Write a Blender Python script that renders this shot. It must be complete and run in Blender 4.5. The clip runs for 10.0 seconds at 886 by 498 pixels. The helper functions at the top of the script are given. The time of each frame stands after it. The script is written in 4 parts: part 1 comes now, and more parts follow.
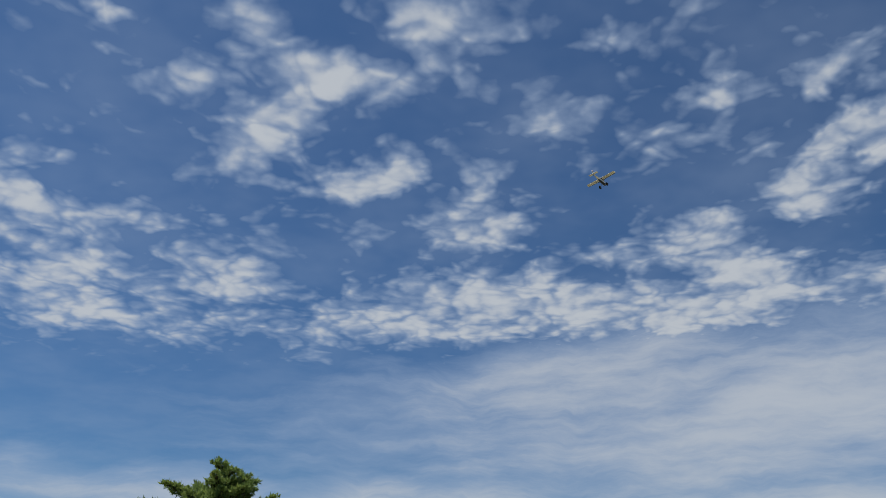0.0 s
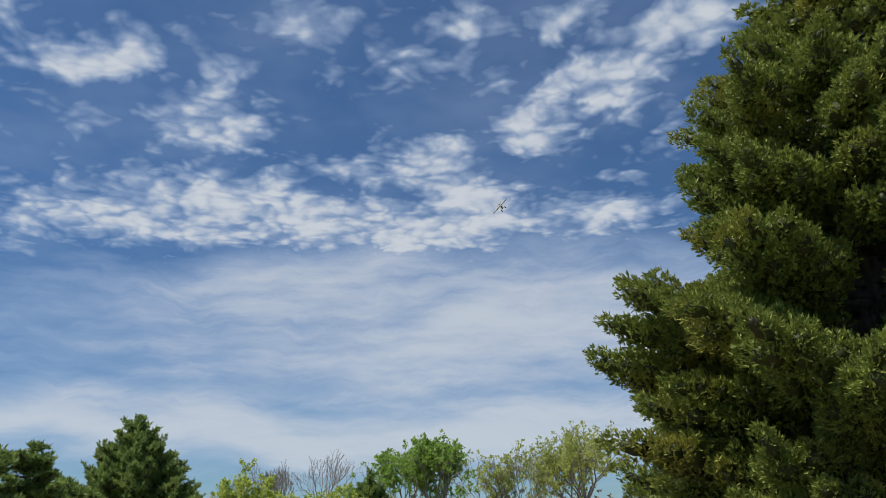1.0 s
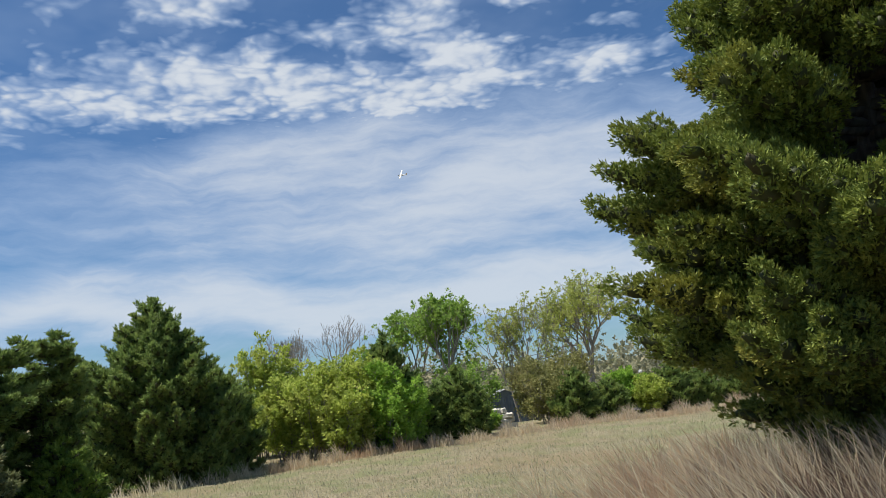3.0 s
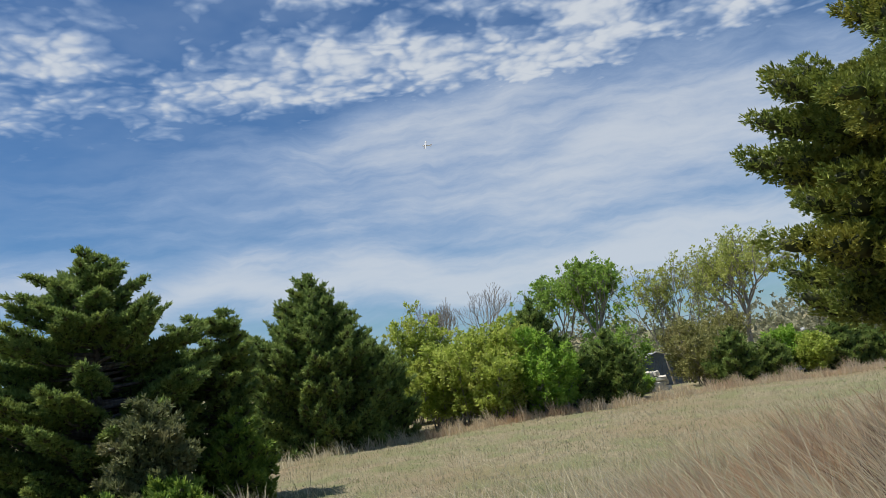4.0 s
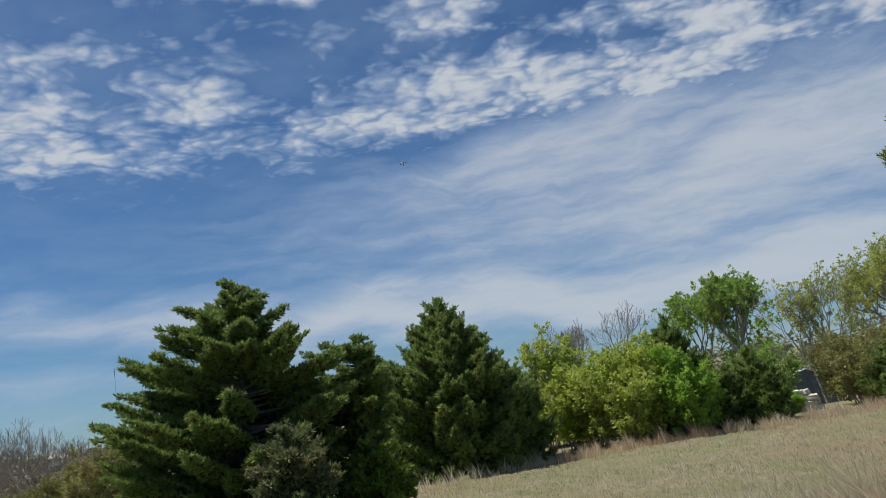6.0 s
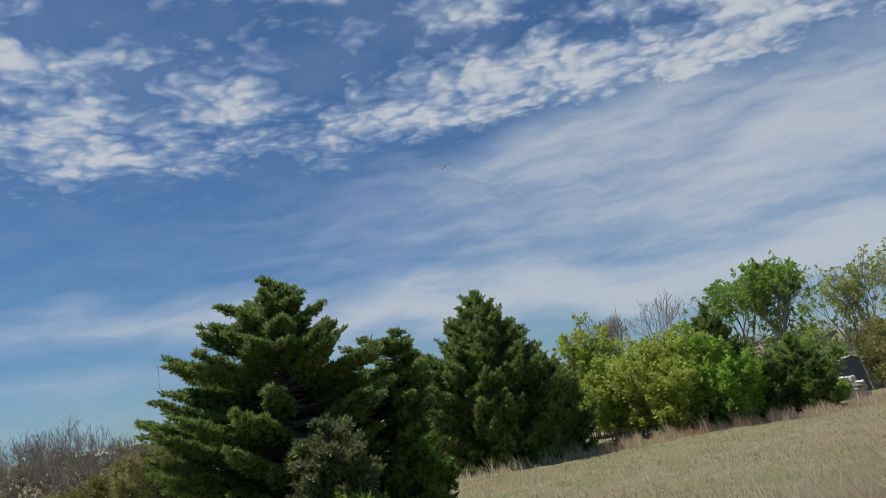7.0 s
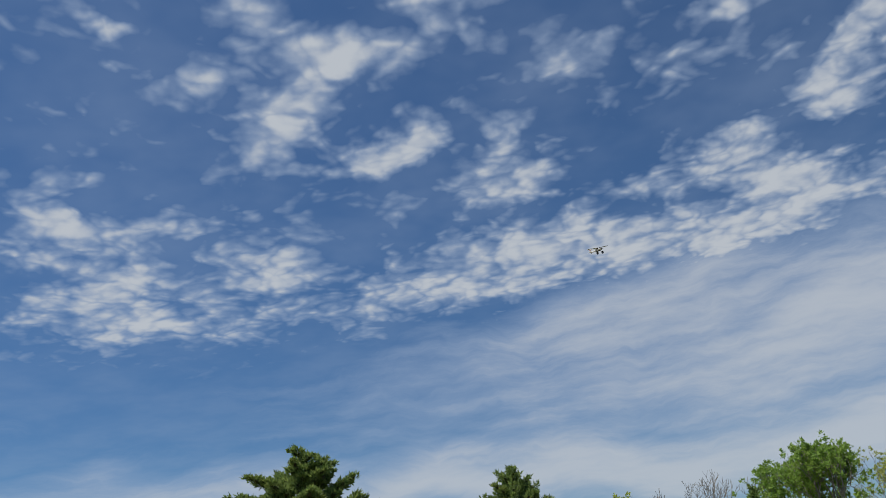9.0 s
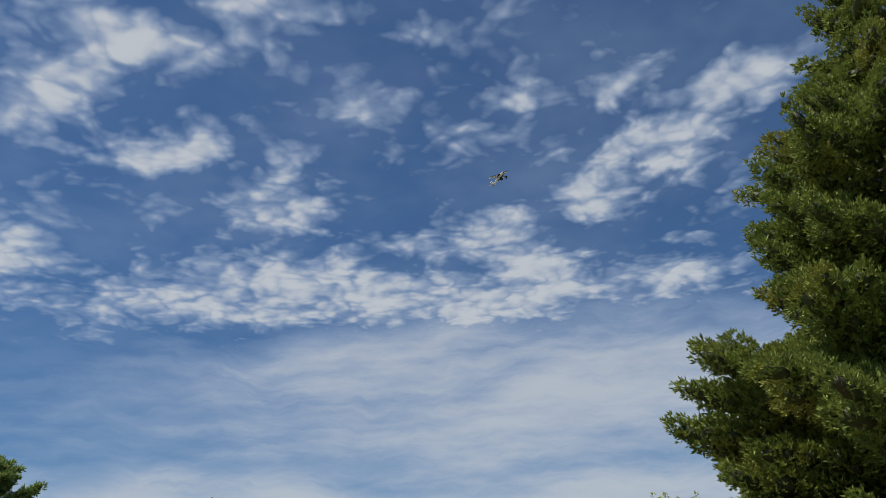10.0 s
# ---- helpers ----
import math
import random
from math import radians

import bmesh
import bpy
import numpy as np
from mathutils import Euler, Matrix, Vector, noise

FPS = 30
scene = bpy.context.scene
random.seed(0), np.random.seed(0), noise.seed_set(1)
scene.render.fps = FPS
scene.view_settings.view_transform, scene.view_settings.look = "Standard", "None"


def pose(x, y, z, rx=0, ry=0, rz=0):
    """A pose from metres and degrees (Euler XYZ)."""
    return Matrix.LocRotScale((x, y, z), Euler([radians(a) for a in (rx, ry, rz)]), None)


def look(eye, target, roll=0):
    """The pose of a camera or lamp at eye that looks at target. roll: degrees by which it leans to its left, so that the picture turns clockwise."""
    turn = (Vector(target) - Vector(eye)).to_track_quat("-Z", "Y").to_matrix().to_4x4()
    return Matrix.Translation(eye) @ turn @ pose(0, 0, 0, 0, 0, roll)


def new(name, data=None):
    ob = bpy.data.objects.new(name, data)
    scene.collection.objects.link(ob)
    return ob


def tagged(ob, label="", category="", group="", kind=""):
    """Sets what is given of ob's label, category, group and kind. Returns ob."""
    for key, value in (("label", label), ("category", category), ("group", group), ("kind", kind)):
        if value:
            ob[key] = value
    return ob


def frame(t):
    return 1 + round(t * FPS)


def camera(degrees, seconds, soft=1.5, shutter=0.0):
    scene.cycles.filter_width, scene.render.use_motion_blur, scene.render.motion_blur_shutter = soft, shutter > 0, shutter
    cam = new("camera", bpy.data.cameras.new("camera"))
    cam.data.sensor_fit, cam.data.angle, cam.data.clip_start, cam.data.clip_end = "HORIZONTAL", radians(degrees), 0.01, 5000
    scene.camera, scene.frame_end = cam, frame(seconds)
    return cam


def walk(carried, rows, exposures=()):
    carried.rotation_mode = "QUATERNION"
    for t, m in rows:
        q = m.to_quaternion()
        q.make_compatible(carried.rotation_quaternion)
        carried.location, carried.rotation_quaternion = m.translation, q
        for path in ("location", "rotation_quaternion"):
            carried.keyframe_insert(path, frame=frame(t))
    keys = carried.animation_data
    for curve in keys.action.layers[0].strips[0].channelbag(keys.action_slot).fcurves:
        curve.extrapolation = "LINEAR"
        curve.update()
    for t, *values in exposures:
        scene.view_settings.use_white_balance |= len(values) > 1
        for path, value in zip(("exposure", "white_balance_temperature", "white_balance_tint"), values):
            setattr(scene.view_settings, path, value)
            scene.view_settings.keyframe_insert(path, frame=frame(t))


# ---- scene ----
# The eye stands still at (0, 0, EYE); y is straight ahead, x to the right.
EYE = 1.7
cam = camera(56.4, 10.0, soft=0.85, shutter=0.0)
PATH = [
    (0.0, 114.89, 0.00, 0.10), (0.5, 112.22, -1.20, -11.35), (1.0, 108.43, 1.65, -18.93),
    (1.5, 104.03, 2.60, -23.44), (2.0, 102.19, 2.42, -22.59), (2.2, 102.15, 3.22, -22.08),
    (3.3, 98.00, 6.78, -17.13), (3.5, 97.87, 7.26, -16.71), (4.0, 97.80, 7.60, -7.80),
    (4.5, 99.09, 7.03, -0.67), (5.0, 99.48, 7.00, 0.65), (5.2, 100.70, 7.50, 0.89),
    (6.5, 100.56, 9.00, 2.01), (7.0, 100.54, 9.28, 4.09), (7.5, 98.64, 9.30, 6.42),
    (7.7, 97.13, 9.40, 6.60), (8.0, 99.12, 9.35, 6.75), (8.5, 106.37, 8.49, 6.79),
    (9.0, 112.63, 7.66, 6.30), (9.5, 114.46, 3.78, 0.73), (10.0, 113.62, 2.60, -13.72)]
EXPOSURES = [(0.0, -0.2), (0.5, -0.12), (1.0, 0.05), (1.5, 0.2), (2.0, 0.28), (3.5, 0.2), (4.0, 0.12), (5.0, 0.0), (6.5, -0.1), (8.0, -0.15), (9.5, -0.2), (10.0, -0.15)]
walk(cam, [(t, pose(0, 0, EYE, rx, ry, rz)) for t, rx, ry, rz in PATH], EXPOSURES)

# ---- sun and sky ----
SUN_AZ, SUN_EL = -78.0, 64.0
SKY, CLOUD = 0.060, 0.64


def at(az, d, z=0.0):
    """The place d metres away at az degrees to the right of straight ahead."""
    return Vector((d * math.sin(radians(az)), d * math.cos(radians(az)), z))


sun_data = bpy.data.lights.new("sun", "SUN")
sun_data.energy, sun_data.angle, sun_data.color = 5.0, radians(0.6), (1.0, 0.95, 0.87)
sun = new("sun", sun_data)
sun.matrix_world = look(at(SUN_AZ, 50, 50 * math.tan(radians(SUN_EL))), (0, 0, 0))


class Graph:
    """Short hand for node trees."""

    def __init__(self, tree):
        self.tree = tree
        tree.nodes.clear()

    def add(self, kind, sets=(), ins=()):
        n = self.tree.nodes.new(kind)
        sets = dict(sets)
        if "operation" in sets:
            n.operation = sets["operation"]
        if "interpolation_type" in sets:
            n.interpolation_type = sets["interpolation_type"]
        if "blend_type" in sets:
            n.data_type, n.blend_type = "RGBA", sets["blend_type"]
        if "vector_type" in sets:
            n.vector_type = sets["vector_type"]
        if "gradient_type" in sets:
            n.gradient_type = sets["gradient_type"]
        for k, v in dict(ins).items():
            if isinstance(v, bpy.types.NodeSocket):
                self.tree.links.new(v, n.inputs[k])
            else:
                n.inputs[k].default_value = v
        return n

    def math(self, op, a, b=0.0, c=0.0):
        return self.add("ShaderNodeMath", {"operation": op}, {0: a, 1: b, 2: c}).outputs[0]

    def vec(self, op, a, b=(0, 0, 0)):
        return self.add("ShaderNodeVectorMath", {"operation": op}, {0: a, 1: b}).outputs[0]

    def noise(self, vector, scale, detail=3.0, rough=0.5, distort=0.0):
        n = self.add("ShaderNodeTexNoise", {}, {"Scale": scale, "Detail": detail, "Roughness": rough, "Distortion": distort})
        if vector is not None:
            self.tree.links.new(vector, n.inputs["Vector"])
        return n

    def ramp(self, fac, lo, hi, a=0.0, b=1.0, smooth=True):
        return self.add("ShaderNodeMapRange", {"interpolation_type": "SMOOTHSTEP" if smooth else "LINEAR"},
                        {0: fac, 1: lo, 2: hi, 3: a, 4: b}).outputs[0]

    def mix(self, fac, a, b, blend="MIX"):
        n = self.add("ShaderNodeMix", {"blend_type": blend}, {0: fac, 6: a, 7: b})
        return n.outputs[2]


world = bpy.data.worlds.new("sky")
scene.world = world
world.use_nodes = True
g = Graph(world.node_tree)
way = g.add("ShaderNodeTexCoord").outputs["Generated"]
sep = g.add("ShaderNodeSeparateXYZ", {}, {0: way})
az_n = g.math("MULTIPLY", g.math("ARCTAN2", sep.outputs[0], sep.outputs[1]), 57.2958)
el_n = g.math("MULTIPLY", g.math("ARCSINE", sep.outputs[2]), 57.2958)
flat = g.add("ShaderNodeCombineXYZ", {}, {0: az_n, 1: el_n, 2: 0.0}).outputs[0]
high = g.math("ADD", g.math("MAXIMUM", sep.outputs[2], 0.0), 0.10)
plan = g.add("ShaderNodeCombineXYZ", {}, {0: g.math("DIVIDE", sep.outputs[0], high), 1: g.math("DIVIDE", sep.outputs[1], high), 2: 0.0}).outputs[0]


def warp(amount, scale, detail=3.0):
    n = g.noise(way, scale, detail, 0.55)
    off = g.vec("SUBTRACT", n.outputs["Color"], (0.5, 0.5, 0.5))
    return g.vec("ADD", flat, g.vec("MULTIPLY", off, (amount, amount, 0.0)))


puffy = warp(5.0, 12.0, 4.0)
slow = warp(8.0, 3.0, 2.0)


def lobe(total, where, az, el, wide, tall, tilt=0.0, weight=1.0):
    """Adds one soft oval of cloud to a sum: its middle, half sizes and tilt in degrees."""
    m = g.add("ShaderNodeMapping", {"vector_type": "TEXTURE"}, {0: where, 1: (az, el, 0), 2: (0, 0, radians(tilt)), 3: (wide, tall, 1)}).outputs[0]
    v = g.add("ShaderNodeTexGradient", {"gradient_type": "SPHERICAL"}, {0: m}).outputs[1]
    return g.math("MULTIPLY_ADD", v, weight, total)


heap = 0.0
def puff(*a, **k):
    global heap
    heap = lobe(heap, puffy, *a, **k)


# rows of heaped cloud, high to low
puff(0.2, 39.9, 9.8, 3.1, 0, 1.00)
puff(-16.3, 39.6, 5.1, 1.6, 0, 0.80)
puff(-20.0, 34.9, 5.6, 2.3, 0, 0.80)
puff(-12.2, 37.2, 7.7, 2.7, 0, 1.00)
puff(-13.9, 32.5, 7.8, 3.4, 35, 1.30)
puff(-4.1, 35.9, 6.5, 2.5, 0, 1.00)
puff(-27.2, 35.0, 2.7, 1.1, 0, 0.80)
puff(-27.6, 38.2, 3.9, 0.9, 0, 0.80)
puff(14.6, 38.5, 4.3, 1.7, 20, 0.80)
puff(8.4, 32.6, 5.4, 1.8, 5, 0.70)
puff(22.6, 33.6, 4.3, 1.6, 0, 0.95)
puff(19.0, 33.5, 4.0, 1.3, 0, 0.60)
puff(29.8, 33.4, 6.2, 1.8, 10, 1.10)
puff(30.9, 29.0, 4.1, 1.5, 0, 1.00)
puff(27.7, 27.8, 5.3, 1.6, 10, 0.90)
puff(26.9, 25.9, 4.9, 1.5, 5, 1.10)
puff(19.7, 24.2, 4.3, 1.7, 0, 1.30)
puff(-8.3, 29.2, 6.1, 1.9, 5, 1.10)
puff(-3.7, 29.8, 4.5, 2.2, 0, 1.20)
puff(3.7, 29.6, 3.5, 1.6, 20, 0.90)
puff(2.8, 26.7, 5.2, 2.3, 0, 1.25)
puff(-3.6, 26.1, 4.8, 1.4, 0, 0.80)
puff(-23.1, 25.0, 5.4, 2.1, 0, 0.85)
puff(-30.2, 28.2, 3.1, 1.5, 0, 0.70)
puff(-26.9, 21.8, 3.2, 1.4, 0, 0.78)
puff(-29.5, 25.3, 6.1, 1.8, -20, 0.55)
puff(-30.7, 23.2, 3.9, 2.4, 0, 0.59)
puff(-27.4, 19.2, 6.2, 2.6, 0, 0.85)
puff(-19.9, 21.7, 6.5, 2.3, 0, 0.67)
puff(-14.5, 23.1, 6.8, 2.8, 0, 0.74)
puff(-18.3, 18.9, 6.7, 2.4, 0, 0.70)
puff(-16.3, 21.2, 3.1, 1.2, 0, 0.59)
puff(-2.0, 21.0, 8.9, 2.6, 5, 1.10)
puff(-9.3, 19.2, 7.5, 2.5, 0, 0.70)
puff(5.2, 22.5, 6.6, 2.2, 0, 0.75)
puff(9.3, 20.8, 7.2, 2.8, 0, 1.00)
puff(17.9, 20.1, 9.0, 3.4, 0, 1.10)
puff(22.4, 22.2, 4.6, 1.6, 0, 0.95)
puff(24.6, 20.0, 5.1, 2.3, 0, 0.90)
puff(13.7, 24.3, 5.7, 1.4, 0, 0.65)
puff(3.8, 19.2, 11.4, 2.1, 0, 0.70)
puff(16.1, 18.0, 9.3, 2.0, 0, 0.65)
puff(18.3, 31.0, 10.2, 2.7, 0, 0.35)
puff(10.4, 34.9, 7.6, 2.4, 0, 0.35)
puff(37.6, 31.2, 9.5, 2.6, 10, 1.25)
puff(32.4, 28.5, 5.8, 1.8, 0, 1.00)
puff(31.8, 20.4, 6.9, 2.9, 0, 0.95)
puff(44.0, 24.7, 8.1, 3.7, 0, 0.60)
puff(-31.9, 25.5, 3.2, 1.5, -9, 0.74)
puff(-29.5, 24.2, 4.0, 1.4, -9, 0.67)
puff(-32.3, 22.7, 2.9, 0.9, -9, 0.67)
puff(-26.0, 22.3, 3.3, 1.4, -9, 0.74)
puff(-26.8, 19.7, 6.1, 2.3, -9, 0.85)
puff(-32.9, 19.4, 3.8, 1.8, -9, 0.67)
# one more wide field of cloud all round, outside these
ring = g.ramp(g.math("ABSOLUTE", g.math("SUBTRACT", az_n, 2.0)), 34.0, 46.0)
over = g.ramp(el_n, 40.0, 50.0)
far_n = g.noise(plan, 1.3, 3.0, 0.5)
heap = g.math("ADD", heap, g.math("MULTIPLY", g.ramp(far_n.outputs[0], 0.42, 0.68), g.math("MULTIPLY", g.math("MAXIMUM", ring, over), 0.8)))

grain = g.noise(plan, 26.0, 3.0, 0.5)
ripple = g.noise(plan, 7.0, 3.0, 0.5)
bent = g.vec("ADD", plan, g.vec("MULTIPLY", g.vec("SUBTRACT", ripple.outputs["Color"], (0.5, 0.5, 0.5)), (0.16, 0.16, 0.0)))


def billow(scale):
    n = g.add("ShaderNodeTexVoronoi", {}, {"Vector": bent})
    n.feature = "SMOOTH_F1"
    n.inputs["Scale"].default_value, n.inputs["Smoothness"].default_value, n.inputs["Randomness"].default_value = scale, 0.35, 1.0
    return g.math("SUBTRACT", 0.5, n.outputs["Distance"])


broad = g.noise(plan, 3.2, 2.0, 0.5)
veil = g.math("ADD", g.math("MULTIPLY", billow(13.0), 0.85), g.math("MULTIPLY", billow(30.0), 0.65))
veil = g.math("ADD", veil, g.math("MULTIPLY", g.math("SUBTRACT", grain.outputs[0], 0.5), 0.55))
veil = g.math("ADD", veil, g.math("MULTIPLY", g.math("SUBTRACT", ripple.outputs[0], 0.5), 1.3))
lump = g.math("ADD", g.math("MULTIPLY", g.math("MINIMUM", heap, 1.0), 1.05), g.math("ADD", veil, g.math("MULTIPLY", g.math("SUBTRACT", broad.outputs[0], 0.5), 0.5)))
heaps = g.math("MULTIPLY", g.ramp(lump, -0.16, 1.42), g.ramp(el_n, 14.0, 18.5))

# sheets of thin high cloud, drawn out level above the horizon
sheet = 0.0
for a in ((22, 13.0, 38, 7.5, 3, 1.0), (-4, 11.5, 34, 5.5, 0, 0.28), (12, 8.0, 50, 4.5, 2, 0.15), (42, 10, 30, 8, 0, 0.6), (0, 2.0, 120, 4.5, 0, 0.55), (-8, 7.4, 60, 2.4, -2, 1.0), (24, 5.5, 40, 2.2, 0, 0.6), (8, 16.0, 24, 3.0, 6, 0.6), (-26, 4.6, 24, 1.2, 0, 0.45)):
    sheet = lobe(sheet, slow, *a)
drawn = g.vec("MULTIPLY", warp(3.0, 9.0, 4.0), (0.10, 0.50, 0.0))
streak = g.noise(drawn, 1.6, 6.0, 0.6, 0.0)
sheets = g.ramp(g.math("ADD", sheet, g.math("MULTIPLY", g.math("SUBTRACT", streak.outputs[0], 0.5), 1.0)), -0.16, 1.3)
sheets = g.math("MULTIPLY", sheets, g.ramp(el_n, 17.0, 27.0, 0.84, 0.25))
thin = g.ramp(g.noise(plan, 2.2, 4.0, 0.6).outputs[0], 0.35, 0.75, 0.04, 0.20)
cover = g.math("MAXIMUM", g.math("MAXIMUM", g.math("MULTIPLY", heaps, 0.93), sheets), thin)
blue = g.add("ShaderNodeTexSky")
blue.sky_type, blue.sun_disc = "NISHITA", False
blue.sun_elevation, blue.sun_rotation = radians(SUN_EL), radians(SUN_AZ % 360)
blue.altitude, blue.air_density, blue.dust_density, blue.ozone_density = 300.0, 1.0, 0.15, 2.0
white = g.mix(g.ramp(cover, 0.35, 1.0), (0.60, 0.76, 1.02, 1), (0.92, 0.98, 1.05, 1))
deep = g.mix(1.0, blue.outputs[0], (0.56, 0.90, 1.22, 1), "MULTIPLY")
under = g.add("ShaderNodeBackground", {}, {0: deep, 1: SKY})
above = g.add("ShaderNodeBackground", {}, {0: white, 1: CLOUD})
both = g.add("ShaderNodeMixShader", {}, {0: cover, 1: under.outputs[0], 2: above.outputs[0]})
g.add("ShaderNodeOutputWorld", {}, {0: both.outputs[0]})

# ---- materials ----


def material(name):
    m = bpy.data.materials.new(name)
    m.use_nodes = True
    return m, Graph(m.node_tree)


def finish(g, color, rough=0.8, bump=None, strength=0.3, dist=0.02, metal=0.0, spec=0.3, through_light=0.0):
    ins = {"Base Color": color, "Roughness": rough, "Metallic": metal, "Specular IOR Level": spec}
    b = g.add("ShaderNodeBsdfPrincipled", {}, ins)
    if bump is not None:
        n = g.add("ShaderNodeBump", {}, {"Strength": strength, "Distance": dist, "Height": bump})
        g.tree.links.new(n.outputs[0], b.inputs["Normal"])
    out = b.outputs[0]
    if through_light > 0:
        t = g.add("ShaderNodeBsdfTranslucent", {}, {0: color})
        out = g.add("ShaderNodeMixShader", {}, {0: through_light, 1: b.outputs[0], 2: t.outputs[0]}).outputs[0]
    g.add("ShaderNodeOutputMaterial", {}, {0: out})


def leaf_material(name, dark, light, other, patch=1.6, thin=0.18, rough=0.6):
    """Leaves: two greens from leaf to leaf, a third tone in patches."""
    m, g = material(name)
    geo = g.add("ShaderNodeNewGeometry")
    pos = g.add("ShaderNodeTexCoord").outputs["Object"]
    one = g.mix(geo.outputs["Random Per Island"], (*dark, 1), (*light, 1))
    spot = g.ramp(g.noise(pos, patch, 2.0).outputs[0], 0.50, 0.72)
    finish(g, g.mix(spot, one, (*other, 1)), rough, through_light=thin, spec=0.25)
    return m


def bark_material(name, a, b, scale=14.0):
    m, g = material(name)
    pos = g.add("ShaderNodeTexCoord").outputs["Object"]
    long = g.vec("MULTIPLY", pos, (1.0, 1.0, 0.22))
    n = g.noise(long, scale, 5.0, 0.6)
    w = g.noise(pos, 1.5, 2.0)
    c = g.mix(g.ramp(n.outputs[0], 0.3, 0.7), (*a, 1), (*b, 1))
    c = g.mix(g.math("MULTIPLY", g.ramp(w.outputs[0], 0.5, 0.75), 0.5), c, (0.22, 0.23, 0.19, 1))
    finish(g, c, 0.9, n.outputs[0], 0.7, 0.02)
    return m


def blade_material(name, a, b, c):
    m, g = material(name)
    geo = g.add("ShaderNodeNewGeometry")
    pos = g.add("ShaderNodeTexCoord").outputs["Object"]
    one = g.mix(geo.outputs["Random Per Island"], (*a, 1), (*b, 1))
    spot = g.ramp(g.noise(pos, 0.35, 3.0).outputs[0], 0.45, 0.65)
    finish(g, g.mix(spot, one, (*c, 1)), 0.7, through_light=0.5, spec=0.2)
    return m


def plain_material(name, a, b, rough=0.6, scale=6.0, metal=0.0, bump=0.2):
    m, g = material(name)
    pos = g.add("ShaderNodeTexCoord").outputs["Object"]
    n, fine = g.noise(pos, scale, 4.0, 0.6), g.noise(pos, scale * 9, 3.0)
    c = g.mix(g.ramp(n.outputs[0], 0.35, 0.7), (*a, 1), (*b, 1))
    c = g.mix(g.math("MULTIPLY", fine.outputs[0], 0.25), c, (*[v * 0.6 for v in a], 1))
    finish(g, c, rough, fine.outputs[0], bump, 0.01, metal)
    return m


M_CEDAR = leaf_material("cedar_foliage", (0.130, 0.205, 0.058), (0.295, 0.385, 0.108), (0.265, 0.320, 0.082), 1.6, 0.40)
M_CEDAR_NEAR = leaf_material("old_cedar_foliage", (0.125, 0.180, 0.040), (0.320, 0.370, 0.080), (0.340, 0.330, 0.066), 0.9, 0.22)
M_CEDAR_GREY = leaf_material("dull_cedar_foliage", (0.16, 0.19, 0.08), (0.25, 0.27, 0.13), (0.26, 0.25, 0.12), 1.6, 0.3)
M_JUNIPER = leaf_material("young_juniper_foliage", (0.115, 0.21, 0.035), (0.30, 0.41, 0.075), (0.26, 0.34, 0.06), 1.6, 0.4)
M_LIME = leaf_material("spring_foliage", (0.30, 0.39, 0.065), (0.54, 0.60, 0.145), (0.46, 0.49, 0.12), 0.8, 0.5)
M_BRIGHT = leaf_material("bright_foliage", (0.20, 0.36, 0.05), (0.37, 0.54, 0.09), (0.32, 0.46, 0.08), 0.8, 0.5)
M_OAK = leaf_material("oak_foliage", (0.18, 0.31, 0.06), (0.35, 0.49, 0.11), (0.28, 0.40, 0.08), 0.8, 0.5)
M_PALE = leaf_material("pale_foliage", (0.32, 0.38, 0.09), (0.50, 0.52, 0.17), (0.42, 0.47, 0.11), 0.6, 0.45)
M_OLIVE = leaf_material("olive_foliage", (0.20, 0.21, 0.065), (0.34, 0.33, 0.12), (0.29, 0.26, 0.12), 0.7, 0.4)
M_BARK = bark_material("cedar_bark", (0.07, 0.055, 0.045), (0.17, 0.14, 0.12))
# Twigs deep in the crown, with its inner shade put into this dark colour.
M_SHADED_TWIGS = leaf_material("shaded_twigs", (0.040, 0.050, 0.018), (0.070, 0.080, 0.030), (0.065, 0.060, 0.030), 3.0, 0.05)
M_GREYBARK = bark_material("grey_bark", (0.19, 0.165, 0.14), (0.36, 0.33, 0.29))
M_HAY = blade_material("dry_grass", (0.62, 0.54, 0.36), (0.85, 0.78, 0.58), (0.60, 0.52, 0.34))
M_RUST = blade_material("bluestem", (0.52, 0.40, 0.27), (0.82, 0.72, 0.53), (0.58, 0.40, 0.26))
M_TURF = blade_material("field_grass", (0.42, 0.37, 0.25), (0.66, 0.60, 0.44), (0.38, 0.40, 0.22))
M_STUBBLE = blade_material("stubble", (0.30, 0.24, 0.15), (0.78, 0.70, 0.50), (0.50, 0.44, 0.29))
M_BROWN = blade_material("dark_brown_grass", (0.13, 0.085, 0.065), (0.28, 0.20, 0.15), (0.16, 0.10, 0.08))
M_GREEN = blade_material("fresh_grass", (0.14, 0.20, 0.05), (0.24, 0.29, 0.09), (0.18, 0.22, 0.07))

m, g = material("field")
M_FIELD = m
pos = g.add("ShaderNodeTexCoord").outputs["Object"]
fine, mid, wide = g.noise(pos, 9.0, 8.0, 0.8), g.noise(pos, 0.8, 5.0, 0.65), g.noise(pos, 0.14, 3.0)
c = g.mix(g.ramp(fine.outputs[0], 0.36, 0.64), (0.14, 0.12, 0.07, 1), (0.37, 0.32, 0.21, 1))
c = g.mix(g.math("MULTIPLY", g.ramp(mid.outputs[0], 0.42, 0.62), 0.75), c, (0.17, 0.19, 0.085, 1))
c = g.mix(g.math("MULTIPLY", g.ramp(wide.outputs[0], 0.45, 0.65), 0.45), c, (0.25, 0.18, 0.11, 1))
